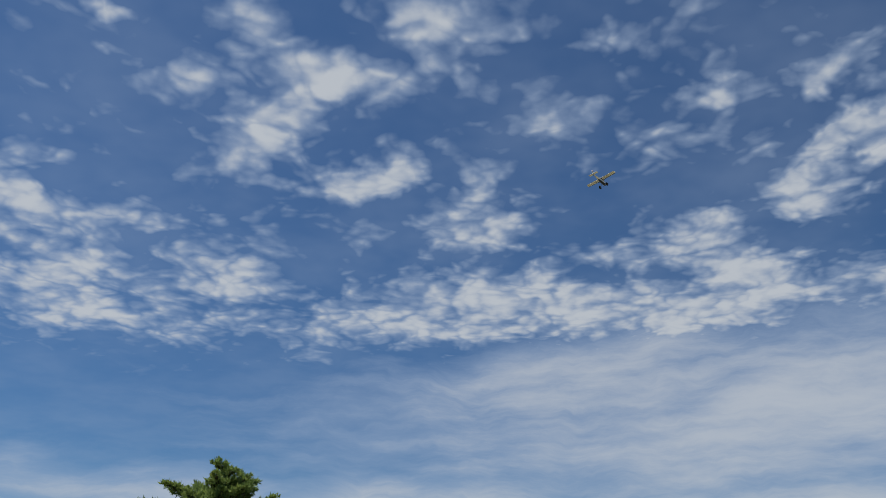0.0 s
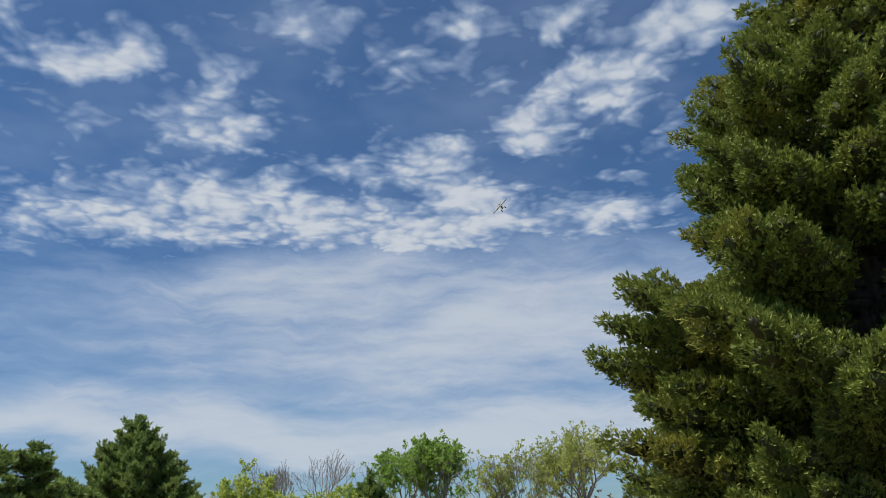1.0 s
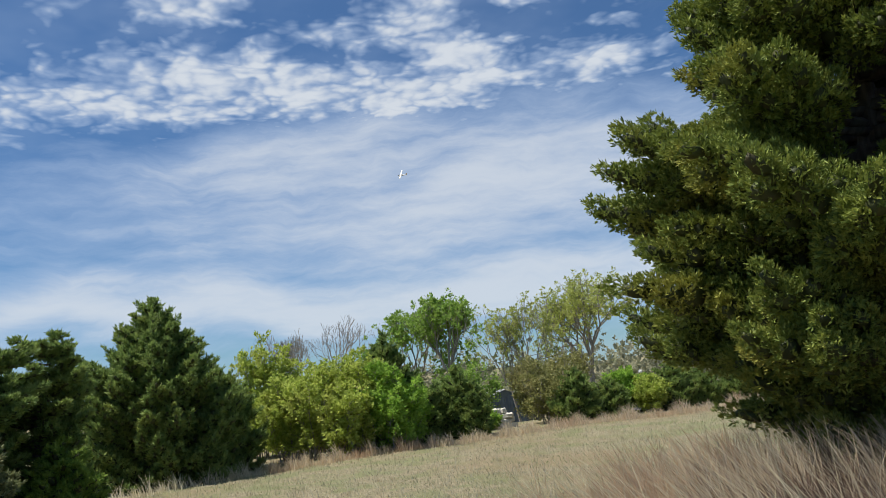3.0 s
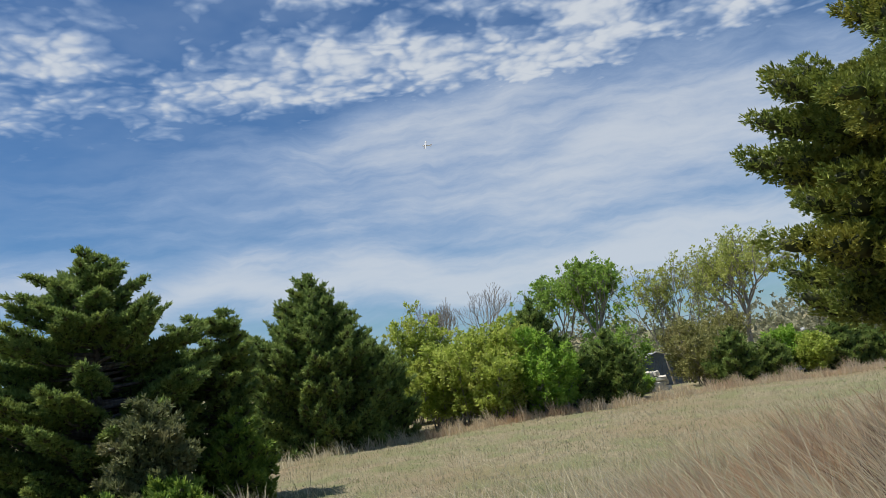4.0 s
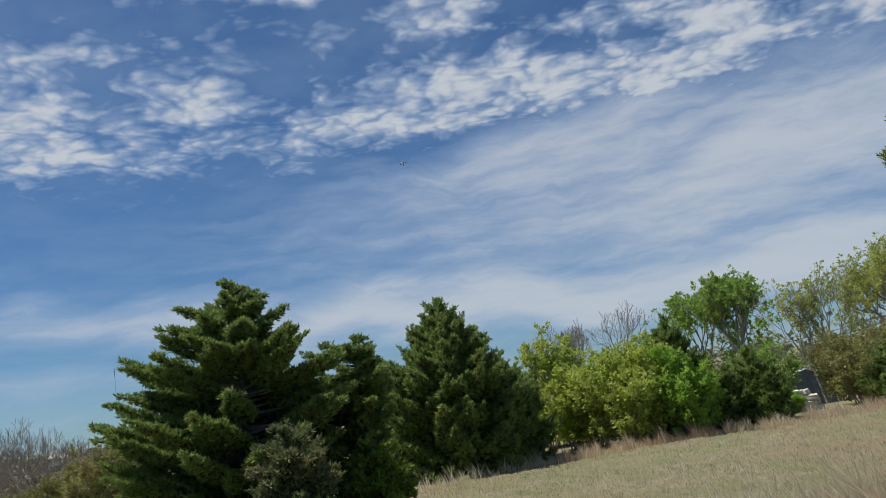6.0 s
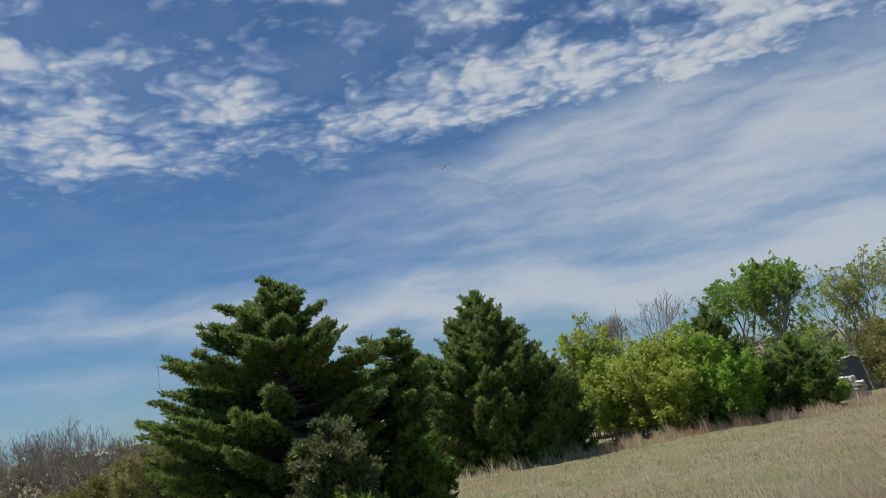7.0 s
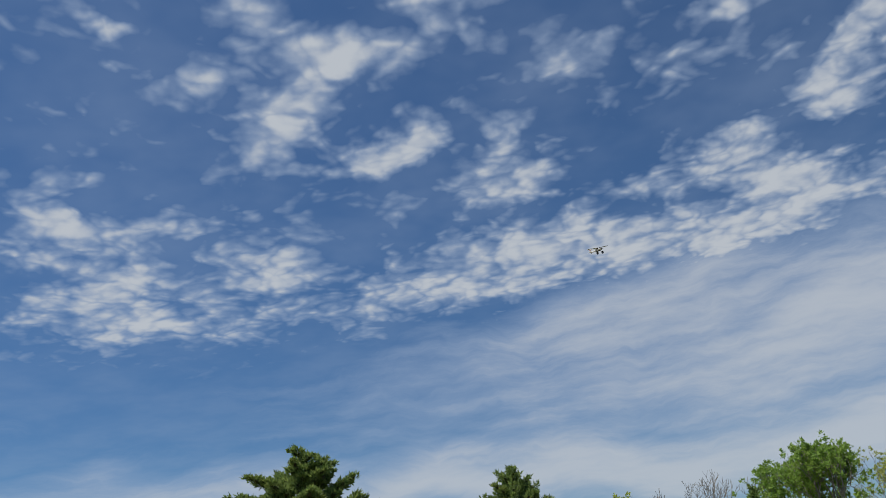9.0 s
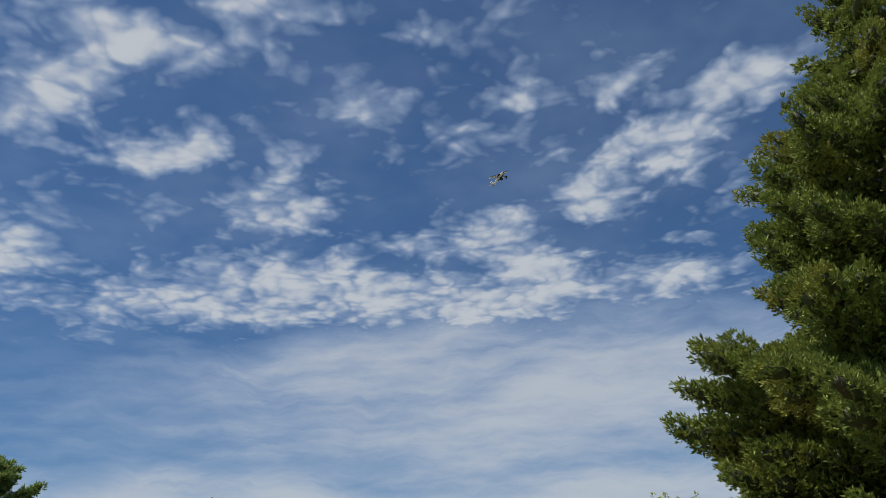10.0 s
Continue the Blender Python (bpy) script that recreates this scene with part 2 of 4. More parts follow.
finish(g, c, 0.95, fine.outputs[0], 0.8, 0.06, spec=0.1)


def part(name, mesh, mat, parent=None, label=""):
    """Links a bmesh or a mesh as one object under a thing."""
    if isinstance(mesh, bmesh.types.BMesh):
        data = bpy.data.meshes.new(name)
        mesh.to_mesh(data)
        mesh.free()
    else:
        data = mesh
    if mat is not None:
        data.materials.clear()
        data.materials.append(mat)
    ob = new(name, data)
    ob.parent = parent
    if label:
        tagged(ob, label)
    return ob


def thing(name, m, label, category, group="", kind=""):
    ob = new(name)
    ob.matrix_basis = m
    ob.empty_display_size = 0.1
    return tagged(ob, label, category, group, kind)


def array_mesh(name, verts, faces, smooth=False):
    """A mesh from numpy arrays: points, and faces that all have the same number of corners."""
    me = bpy.data.meshes.new(name)
    k = faces.shape[1]
    me.vertices.add(len(verts))
    me.vertices.foreach_set("co", verts.astype(np.float32).ravel())
    me.loops.add(faces.size)
    me.loops.foreach_set("vertex_index", faces.astype(np.int32).ravel())
    me.polygons.add(len(faces))
    me.polygons.foreach_set("loop_start", np.arange(0, faces.size, k, dtype=np.int32))
    if smooth:
        me.polygons.foreach_set("use_smooth", np.ones(len(faces), dtype=bool))
    me.update(calc_edges=True)
    return me


def unit(v):
    return v / np.maximum(np.linalg.norm(v, axis=-1, keepdims=True), 1e-9)


def needle_arrays(P, A, L, W, n, size, slim, rng, spread):
    """Slim three-cornered needles about each axis."""
    m = len(P)
    i = np.repeat(np.arange(m), n)
    s = rng.random(m * n)
    u = unit(np.cross(A[i], rng.normal(size=(m * n, 3))))
    p = P[i] + A[i] * (L[i] * s)[:, None] + u * (W[i] * (1.08 - s) * rng.random(m * n) ** 0.5)[:, None]
    d = unit(A[i] + u * spread + rng.normal(size=(m * n, 3)) * 0.3)
    b = size * (0.6 + 0.8 * rng.random(m * n))
    w = unit(np.cross(d, rng.normal(size=(m * n, 3)))) * (b * slim)[:, None]
    V = np.stack([p - w, p + w, p + d * b[:, None]], 1).reshape(-1, 3)
    return V, np.arange(len(V)).reshape(-1, 3)


BALL = None


def ball():
    """A rounded block of 26 points and 24 quads."""
    global BALL
    if BALL is None:
        bm = bmesh.new()
        bmesh.ops.create_cube(bm, size=2.0)
        bmesh.ops.subdivide_edges(bm, edges=bm.edges[:], cuts=1, use_grid_fill=True)
        V = unit(np.array([v.co[:] for v in bm.verts]))
        BALL = V, np.array([[v.index for v in f.verts] for f in bm.faces])
        bm.free()
    return BALL


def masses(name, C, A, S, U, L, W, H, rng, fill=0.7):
    """Uneven rounded blocks that stand for the twigs and shade inside each bough's tuft."""
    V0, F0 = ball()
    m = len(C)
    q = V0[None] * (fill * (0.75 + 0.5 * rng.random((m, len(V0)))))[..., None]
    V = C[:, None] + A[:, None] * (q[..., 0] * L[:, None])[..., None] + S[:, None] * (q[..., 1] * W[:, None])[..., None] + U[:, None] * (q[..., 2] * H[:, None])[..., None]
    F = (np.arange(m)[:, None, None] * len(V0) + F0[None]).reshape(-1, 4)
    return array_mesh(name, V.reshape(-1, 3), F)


def fronds(name, C, A, S, U, L, W, H, per, size, slim, rng, upward=0.4, fan=0.75, fingers=5, loose=0.0):
    """Tufts clad in small fans of slim leaf fingers that stand out from them."""
    area = (L * W + L * H + W * H) ** 0.8
    n = np.maximum(6, (per * area / area.mean()).astype(int))
    i = np.repeat(np.arange(len(C)), n)
    m = len(i)
    q = unit(rng.normal(size=(m, 3)) + np.array([0.35, 0, 0.3]))
    depth = 0.72 + (0.33 + loose) * rng.random(m)
    off = A[i] * (q[:, 0] * L[i] * depth)[:, None] + S[i] * (q[:, 1] * W[i] * depth)[:, None] + U[i] * (q[:, 2] * H[i] * depth)[:, None]
    p = C[i] + off
    d = unit(unit(off) * 0.75 + A[i] * 0.5 + np.array([0, 0, upward]) + rng.normal(size=(m, 3)) * 0.32)
    e = unit(np.cross(d, rng.normal(size=(m, 3))))
    b = size * (0.6 + 0.8 * rng.random(m))
    rows = [p]
    for k in range(fingers):
        a = fan * (2 * k / (fingers - 1) - 1) + rng.normal(size=m) * 0.12
        g = unit(d * np.cos(a)[:, None] + e * np.sin(a)[:, None] + rng.normal(size=(m, 3)) * 0.14)
        w = unit(np.cross(g, rng.normal(size=(m, 3)))) * (b * slim)[:, None]
        long = (b * (1 - 0.25 * abs(2 * k / (fingers - 1) - 1)) * (0.8 + 0.4 * rng.random(m)))[:, None]
        rows += [p + g * long * 0.5 - w, p + g * long, p + g * long * 0.5 + w]
    V = np.stack(rows, 1).reshape(-1, 3)
    f = np.array([[0, 1 + 3 * k, 2 + 3 * k, 3 + 3 * k] for k in range(fingers)])
    F = (np.arange(m)[:, None, None] * len(rows) + f[None]).reshape(-1, 4)
    return array_mesh(name, V, F)


def tubes(name, segs, sides=5):
    """Tapered round pieces: rows of two points and two radii."""
    S = np.array(segs)
    a, b, ra, rb = S[:, 0:3], S[:, 3:6], S[:, 6], S[:, 7]
    d = unit(b - a)
    x = unit(np.cross(d, np.array([0.31, 0.77, 0.55])))
    y = np.cross(d, x)
    V, k = [], np.arange(sides) * 2 * math.pi / sides
    ring = x[:, None] * np.cos(k)[None, :, None] + y[:, None] * np.sin(k)[None, :, None]
    V = np.concatenate([a[:, None] + ring * ra[:, None, None], b[:, None] + ring * rb[:, None, None]], 1)
    f = np.array([[j, (j + 1) % sides, sides + (j + 1) % sides, sides + j] for j in range(sides)])
    F = (np.arange(len(S))[:, None, None] * 2 * sides + f[None]).reshape(-1, 4)
    return array_mesh(name, V.reshape(-1, 3), F, True)


# ---- the ground ----


def ease(v):
    v = np.clip(v, 0, 1)
    return v * v * (3 - 2 * v)


def ground_z(x, y):
    """The lie of the land: a knoll at the near cedar, a shallow fall to the tree line, low hills far off."""
    d = np.hypot(x, y)
    z = -0.95 * ease(d / 17) - 0.018 * np.clip(-x, 0, 30) + 0.85 * np.exp(-((x - 8) ** 2 + (y - 7.5) ** 2) / 34)
    z = z + 0.05 * np.sin(x * 0.7 + 1.3 * np.sin(y * 0.31)) * np.sin(y * 0.53) * ease(d / 6)
    z = z - 1.3 * ease((d - 43) / 15) * ease((x + 5) / 10)
    hills = 9 * ease((d - 300) / 700) * (1.0 + 0.35 * np.sin(np.arctan2(x, y) * 9) + 0.2 * np.sin(np.arctan2(x, y) * 23))
    return z + hills


def gz(x, y):
    return float(ground_z(np.float64(x), np.float64(y)))


def rise(az, d, el):
    """The height over the ground at which a top is seen at el degrees."""
    p = at(az, d)
    return EYE + d * math.tan(radians(el)) - gz(p.x, p.y)


def stand(az, d):
    p = at(az, d)
    p.z = gz(p.x, p.y)
    return p


rings = np.concatenate([[0.0], np.geomspace(0.4, 60, 110), np.geomspace(64, 4500, 50)])
turn = np.linspace(0, 2 * math.pi, 241)[:-1]
rr, tt = np.meshgrid(rings, turn, indexing="ij")
gx, gy = rr * np.sin(tt), rr * np.cos(tt)
verts = np.stack([gx, gy, ground_z(gx, gy)], -1).reshape(-1, 3)
nt_ = len(turn)
ii, jj = np.meshgrid(np.arange(len(rings) - 1), np.arange(nt_), indexing="ij")
faces = np.stack([ii * nt_ + jj, ii * nt_ + (jj + 1) % nt_, (ii + 1) * nt_ + (jj + 1) % nt_, (ii + 1) * nt_ + jj], -1).reshape(-1, 4)[:, ::-1]
ground = part("ground", array_mesh("ground", verts, faces, True), M_FIELD)
tagged(ground, "gently sloping field of short dry tan and green grass", "field", kind="structure")

# ---- trees ----


def cedar(az, d, rows, label, seed, limbs=60, tuft=0.3, per=60, size=0.12, slim=0.13, mat=None, flat=0.5, gap=0.35, lift=0.3, trunk_r=0.14, ragged=0.3, shown=4, upward=0.4, tiers=(), bare=None, tip_up=0.5, sag=0.08, fill=0.7, lean=0.0, loose=0.0, fan=0.75, group="cedars"):
    """A red cedar: a tapered trunk, limbs out to an outline of (height over the eye's datum, reach to one side, reach to the other), and tufts along each limb.
    tiers: heights at which limbs gather; bare: a height range that is open towards the field."""
    rng = np.random.default_rng(seed)
    p = stand(az, d)
    hs, rl, rr_ = np.array(rows).T
    hs = hs - p.z
    top = hs[-1]
    t = thing("cedar_tree", pose(*p, 0, 0, -az), label, "tree", group)
    axis = lambda h: np.array([lean * h / top, 0.0, h])
    wob = rng.normal(size=(10, 3)) * 0.02 * top / 6
    wob[:, 2] = 0
    pts = [axis(h) + wob[k] for k, h in enumerate(np.linspace(-0.2, top * 0.95, 9))]
    rad = [trunk_r * (1 - 0.93 * k / 8) * (1.35 if k == 0 else 1) for k in range(9)]
    part("trunk", tubes("trunk", [(*pts[k], *pts[k + 1], rad[k], rad[k + 1]) for k in range(8)], 8), M_BARK, t)
    grid = np.linspace(max(hs[0], 0.02), top, 60)
    area = np.cumsum(np.interp(grid, hs, rl + rr_) + 0.3 * (rl + rr_).max() / 4)
    area /= area[-1]
    T, wood = [], []

    def tuft_at(q, a, big, long=1.0):
        s_ = unit(np.cross(a, [0, 0, 1.0]) + rng.normal(size=3) * 0.15)
        T.append((q, a, s_, np.cross(s_, a), big * long, big * 0.8, big * flat))

    for k in range(limbs):
        h = np.interp((k + rng.random()) / limbs, area, grid)
        if len(tiers):
            h = min(tiers, key=lambda v: abs(v - p.z - h)) - p.z + rng.normal() * 0.18
        phi = k * 2.39996 + rng.normal() * 0.3
        c, s_ = math.cos(phi), math.sin(phi)
        if bare and bare[0] < h + p.z < bare[1] and s_ < 0.1 and abs(c) < 0.9 and rng.random() < 0.65:
            continue
        el, er = np.interp(h, hs, rl), np.interp(h, hs, rr_)
        r = max(1 / math.sqrt((c / max(er if c > 0 else el, 0.05)) ** 2 + (s_ / max(0.5 * (el + er), 0.05)) ** 2), 0.05)
        r *= 1.0 - ragged * rng.random() ** 1.5
        out = np.array([c, s_, 0.0])
        end = max(r - tuft * 0.6, 0.3 * r)
        tip = axis(h) + out * end
        root = axis(max(h - r * lift * (0.7 + 0.6 * rng.random()), 0.1))
        mid = root * 0.45 + tip * 0.55 + np.array([0, 0, -sag * r])
        stop = mid * 0.4 + tip * 0.6
        wood.append([(*root, *mid, 0.012 + 0.018 * r * trunk_r / 0.14, 0.008 + 0.007 * r), (*mid, *stop, 0.008 + 0.007 * r, 0.005)])
        dirn = unit(tip - root)
        side = unit(np.cross(dirn, [0, 0, 1.0]))
        n = max(1, int(round(end * (1 - gap) / (tuft * 0.75))))
        for j in range(n):
            s = gap + (1 - gap) * (j + 0.5 + rng.normal() * 0.2) / n
            q = (1 - s) ** 2 * root + 2 * (1 - s) * s * mid + s * s * tip
            wide = tuft * (0.3 + 0.9 * math.sin(math.pi * min(max(s, 0.1), 0.85)))
            for o in (-1, 1) if n > 1 and j < n - 1 else (0,):
                big = tuft * (0.62 + 0.5 * rng.random()) * (1.1 - 0.35 * s) * min(1.0, 0.45 + r / (3 * tuft))
                a = unit(dirn + side * o * 0.6 + np.array([0, 0, 0.25 + 0.3 * rng.random()]))
                tuft_at(q + side * o * wide * (0.5 + 0.5 * rng.random()) + np.array([0, 0, rng.normal() * 0.18 * tuft]), a, big)
        # the upturned end of the limb
        a = unit(out + np.array([0, 0, tip_up]) + rng.normal(size=3) * 0.15)
        tuft_at(tip + a * tuft * 0.25, a, tuft * (0.42 + 0.2 * rng.random()) * min(1.0, 0.5 + r / (3 * tuft)), 1.8)
    # the leader
    for u in np.linspace(0.0, 1.0, 7):
        h = top - tuft * (2.6 * (1 - u) + 0.35)
        tuft_at(axis(h) + rng.normal(size=3) * 0.25 * tuft * (1 - u), unit(rng.normal(size=3) * 0.2 * (1 - u) + [0, 0, 1.0]), tuft * (0.55 - 0.3 * u), 1.5)
    long = sorted(wood, key=lambda w: -np.linalg.norm(np.array(w[0][:3]) - np.array(w[1][3:6])))
    for w in long[:shown]:
        part("limb", tubes("limb", w, 6), M_BARK, t)
    if long[shown:]:
        tagged(part("branchwork", tubes("branchwork", [s for w in long[shown:] for s in w], 4), M_BARK, t), kind="stuff")
    B = [np.array(v) for v in zip(*T)]
    tagged(part("shade_core", masses("shade_core", *B, rng, fill), M_SHADED_TWIGS, t), "inner twigs as dark blocks, crown shade in their colour", kind="stuff")
    part("crown", fronds("crown", *B, per, size, slim, rng, upward, fan, 5, loose), mat or M_CEDAR, t)
    return t


def shrub(p, height, width, label, seed, mat, stems=14, tufts=32, leaf=0.11, per=16):
    """A many-stemmed shrub: wavy rising stems, short side twigs, and leaves gathered about the twigs."""
    rng = np.random.default_rng(seed)
    t = thing("shrub", pose(*p), label, "shrub", "shrubs")
    P, A = [], []
    for k in range(stems):
        phi, q = k * 2.39996 + rng.random(), math.sqrt((k + 0.5) / stems)
        tall = height * (1.04 - 0.30 * q ** 2) * (0.62 + 0.42 * rng.random())
        foot = np.array([math.cos(phi), math.sin(phi), 0.0]) * width * 0.16 * q
        head = np.array([math.cos(phi), math.sin(phi), 0.0]) * width * 0.44 * q * (0.7 + 0.5 * rng.random()) + [0, 0, tall]
        knots = [foot + (head - foot) * u + np.array([rng.normal(), rng.normal(), 0.0]) * 0.07 * math.sin(math.pi * u) + np.array([0, 0, -0.12 * (u == 0)]) for u in np.linspace(0, 1, 6)]
        segs = [(*a, *b, 0.030 * (1 - 0.17 * j), 0.030 * (0.83 - 0.17 * j)) for j, (a, b) in enumerate(zip(knots, knots[1:]))]
        for _ in range(tufts):
            u = 0.06 + 0.94 * rng.random() ** 0.9
            j = min(int(u * 5), 4)
            a = knots[j] + (knots[j + 1] - knots[j]) * (u * 5 - j)
            d = unit(np.array([rng.normal(), rng.normal(), 0.55 + 0.3 * rng.random()]))
            reach = width * 0.21 * (1.15 - 0.75 * u) * (0.4 + rng.random())
            b = a + d * reach
            segs.append((*a, *b, 0.008, 0.004))
            P += [b, a + (b - a) * 0.55]
            A += [unit(d + [0, 0, 0.4])] * 2
        part("stem", tubes("stem", segs, 4), M_GREYBARK, t)
    P, A = np.array(P), np.array(A)
    n = len(P)
    part("crown", array_mesh("crown", *needle_arrays(P, A, 0.24 + 0.16 * rng.random(n), 0.14 + 0.09 * rng.random(n), per, leaf, 0.42, rng, 1.2)), mat, t)
    return t


def broadleaf(name, p, height, width, label, seed, mat=None, bark=None, trunks=1, leaves=2500, leaf=0.10, depth=5, trunk_h=0.3, trunk_r=0.12, lean=(0, 0), spread=0.55, tuft=0.25, category="tree", group="spring trees", bushy=False, twig=0.010):
    """A branching tree: trunk, limbs that fork down to twigs, and leaves about the twigs."""
    rng = np.random.default_rng(seed)
    t = thing(name, pose(*p), label, category, group)
    ends = []

    def fork(a, d, length, r, level, segs):
        b = a + d * length * 0.5
        d2 = unit(d + rng.normal(size=3) * 0.13)
        c = b + d2 * length * 0.5
        segs.append((*a, *b, r, r * 0.86)), segs.append((*b, *c, r * 0.86, r * 0.72))
        if level >= depth - 3:
            ends.append((b, d2)), ends.append((c, d2))
        if level >= depth:
            return
        kids = 2 + (rng.random() < 0.45)
        start = rng.random() * 6.28
        for k in range(kids):
            phi = start + k * 6.28 / kids + rng.normal() * 0.4
            x = unit(np.cross(d2, [0.3, 0.5, 0.2]))
            y = np.cross(d2, x)
            e = unit(d2 + (x * math.cos(phi) + y * math.sin(phi)) * spread * (0.7 + 0.6 * rng.random()) + np.array([0, 0, 0.12]))
            fork(c if k < 2 else b, e, length * (0.66 + 0.2 * rng.random()), max(r * 0.68, twig), level + 1, segs)

    unit_len = 1.0
    limbs = []
    for k in range(trunks):
        base = np.array([rng.normal() * 0.12, rng.normal() * 0.12, -0.12]) * (0.3 if trunks == 1 else 1.0 + 0.15 * width)
        base[2] = -0.12
        d = unit(np.array([lean[0], lean[1], 1.0]) + rng.normal(size=3) * (0.04 if trunks == 1 else 0.22))
        th = trunk_h * 3.2
        knee = base + d * th
        limbs.append(("trunk", [(*base, *(base + d * th * 0.5), trunk_r * 1.3, trunk_r), (*(base + d * th * 0.5), *knee, trunk_r, trunk_r * 0.85)]))
        for j in range(4 if trunks == 1 else 2):
            segs = []
            phi = j * 2.1 + rng.random()
            e = unit(d * 0.9 + np.array([math.cos(phi), math.sin(phi), 0]) * spread * (0.15 if j == 3 else 0.95))
            fork(knee, e, unit_len, trunk_r * 0.62, 1, segs)
            limbs.append(("limb", segs))
    E = np.array([e[0] for e in ends])
    wide = np.percentile(np.hypot(E[:, 0] - E[:, 0].mean(), E[:, 1] - E[:, 1].mean()), 93)
    fx, fz = width / 2 / max(wide, 0.1), height / max(E[:, 2].max(), 0.1)
    scale3 = np.array([fx, fx, fz])
    for kind, segs in limbs:
        S = np.array(segs)
        S[:, 0:3] *= scale3
        S[:, 3:6] *= scale3
        if kind == "trunk":
            S[:, 6:8] *= 1.0
        part(kind, tubes(kind, S, 6 if kind == "trunk" else 4), bark or M_GREYBARK, t)
    if mat is not None and leaves:
        D = np.array([e[1] for e in ends])
        likely = rng.random(len(E)) ** 3
        i = rng.choice(len(E), leaves // 8, p=likely / likely.sum())
        P = E[i] * scale3 + rng.normal(size=(len(i), 3)) * tuft
        if bushy:
            m = len(i) * 2 // 5
            a, q = rng.random(m) * 6.283, np.sqrt(rng.random(m))
            hz = rng.random(m) ** 1.2 * 0.85
            w2 = width / 2 * np.clip(1 - hz / 1.05, 0, 1) ** 0.45 * (0.72 + 0.42 * np.sin(a * 3 + seed) * np.cos(hz * 11 + a * 2))
            P[:m] = np.stack([np.cos(a) * q * w2, np.sin(a) * q * w2, 0.1 + hz * height], 1)
        A = unit(D[i] + rng.normal(size=(len(i), 3)) * 0.6)
        part("crown", array_mesh("crown", *needle_arrays(P, A, np.full(len(i), tuft * 1.2), np.full(len(i), tuft * 0.8), 16, leaf, 0.38, rng, 1.3)), mat, t)
    return t


# the large cedars in the field and the old one close by
cedar(47.5, 10.2, [(0.45, 1.1, 1.2), (0.75, 1.75, 1.6), (1.0, 2.05, 2.0), (1.35, 2.35, 2.4), (1.65, 2.65, 2.8), (1.9, 2.9, 3.0), (2.4, 3.15, 3.2), (2.8, 3.25, 3.3), (3.15, 3.3, 3.3), (3.5, 3.15, 3.2), (3.9, 2.95, 3.0), (4.2, 2.7, 2.9), (4.5, 2.1, 2.8), (5.3, 1.95, 2.6), (6.2, 1.9, 2.2), (6.5, 1.55, 1.9), (7.3, 1.0, 1.4), (8.2, 0.7, 0.9), (8.8, 0.25, 0.4), (9.3, 0.05, 0.05)],
      "tall old red cedar with yellow-green sprays and a dark inside", 11, limbs=210, tuft=0.27, per=190, size=0.062, slim=0.12, mat=M_CEDAR_NEAR, flat=0.75, gap=0.42, lift=0.12, trunk_r=0.22, ragged=0.26, shown=10, upward=0.35, tip_up=0.5, fill=0.62, loose=0.25)
cedar(-14.6, 20.0, [(-0.8, 1.8, 1.5), (0.0, 2.5, 1.9), (0.9, 3.0, 2.3), (1.5, 3.3, 2.6), (2.1, 3.45, 2.6), (2.6, 3.15, 2.5), (3.0, 3.25, 2.4), (3.55, 2.7, 1.8), (3.85, 1.8, 1.4), (4.25, 2.1, 1.65), (4.45, 1.1, 0.9), (4.72, 1.55, 0.75), (4.85, 0.7, 0.4), (5.0, 0.85, 0.3), (5.2, 0.05, 0.05)],
      "broad dark-green red cedar with tiered spreading limbs", 12, limbs=270, tuft=0.18, per=44, size=0.115, slim=0.10, flat=0.40, gap=0.36, lift=0.28, trunk_r=0.17, ragged=0.42, shown=18, upward=0.35, tiers=(-0.4, 0.0, 0.4, 0.8, 1.15, 1.5, 1.85, 2.15, 2.6, 3.0, 3.5, 3.85, 4.25, 4.68, 4.95), bare=(1.4, 3.1), tip_up=0.45, sag=0.10, loose=0.3, fill=0.6)
cedar(-8.0, 20.9, [(-0.6, 1.0, 1.0), (0.6, 1.5, 1.05), (1.6, 1.7, 0.95), (2.6, 1.8, 0.85), (3.0, 1.6, 0.9), (3.35, 1.1, 0.45), (3.7, 0.1, 0.05)],
      "dark-green red cedar crowded against a larger one", 13, limbs=90, tuft=0.18, per=44, size=0.115, slim=0.10, loose=0.3, flat=0.42, ragged=0.35, lean=0.45, tip_up=0.6, tiers=(-0.2, 0.2, 0.6, 1.0, 1.5, 2.0, 2.5, 2.95, 3.3))
cedar(-6.6, 19.8, [(-1.0, 0.9, 0.9), (-0.2, 1.1, 1.0), (0.5, 0.9, 0.7), (1.2, 0.1, 0.1)],
      "low bushy young red cedar at the field's edge", 14, limbs=56, tuft=0.2, per=46, size=0.12, slim=0.10, loose=0.3, shown=2, mat=M_JUNIPER, upward=0.5)
cedar(-14.9, 15.9, [(-0.9, 0.8, 0.8), (-0.6, 1.0, 1.0), (-0.2, 0.7, 0.7), (0.05, 0.1, 0.1)],
      "low spreading green juniper in dry grass", 15, limbs=26, tuft=0.2, per=46, size=0.15, shown=2, mat=M_JUNIPER, upward=0.8, tip_up=1.1, loose=0.4)
cedar(-10.9, 16.3, [(-0.9, 0.8, 0.8), (-0.5, 0.9, 0.9), (-0.1, 0.65, 0.65), (0.2, 0.1, 0.1)],
      "low spreading green juniper in dry grass", 16, limbs=26, tuft=0.2, per=46, size=0.15, shown=2, mat=M_JUNIPER, upward=0.8, tip_up=1.1, loose=0.4)
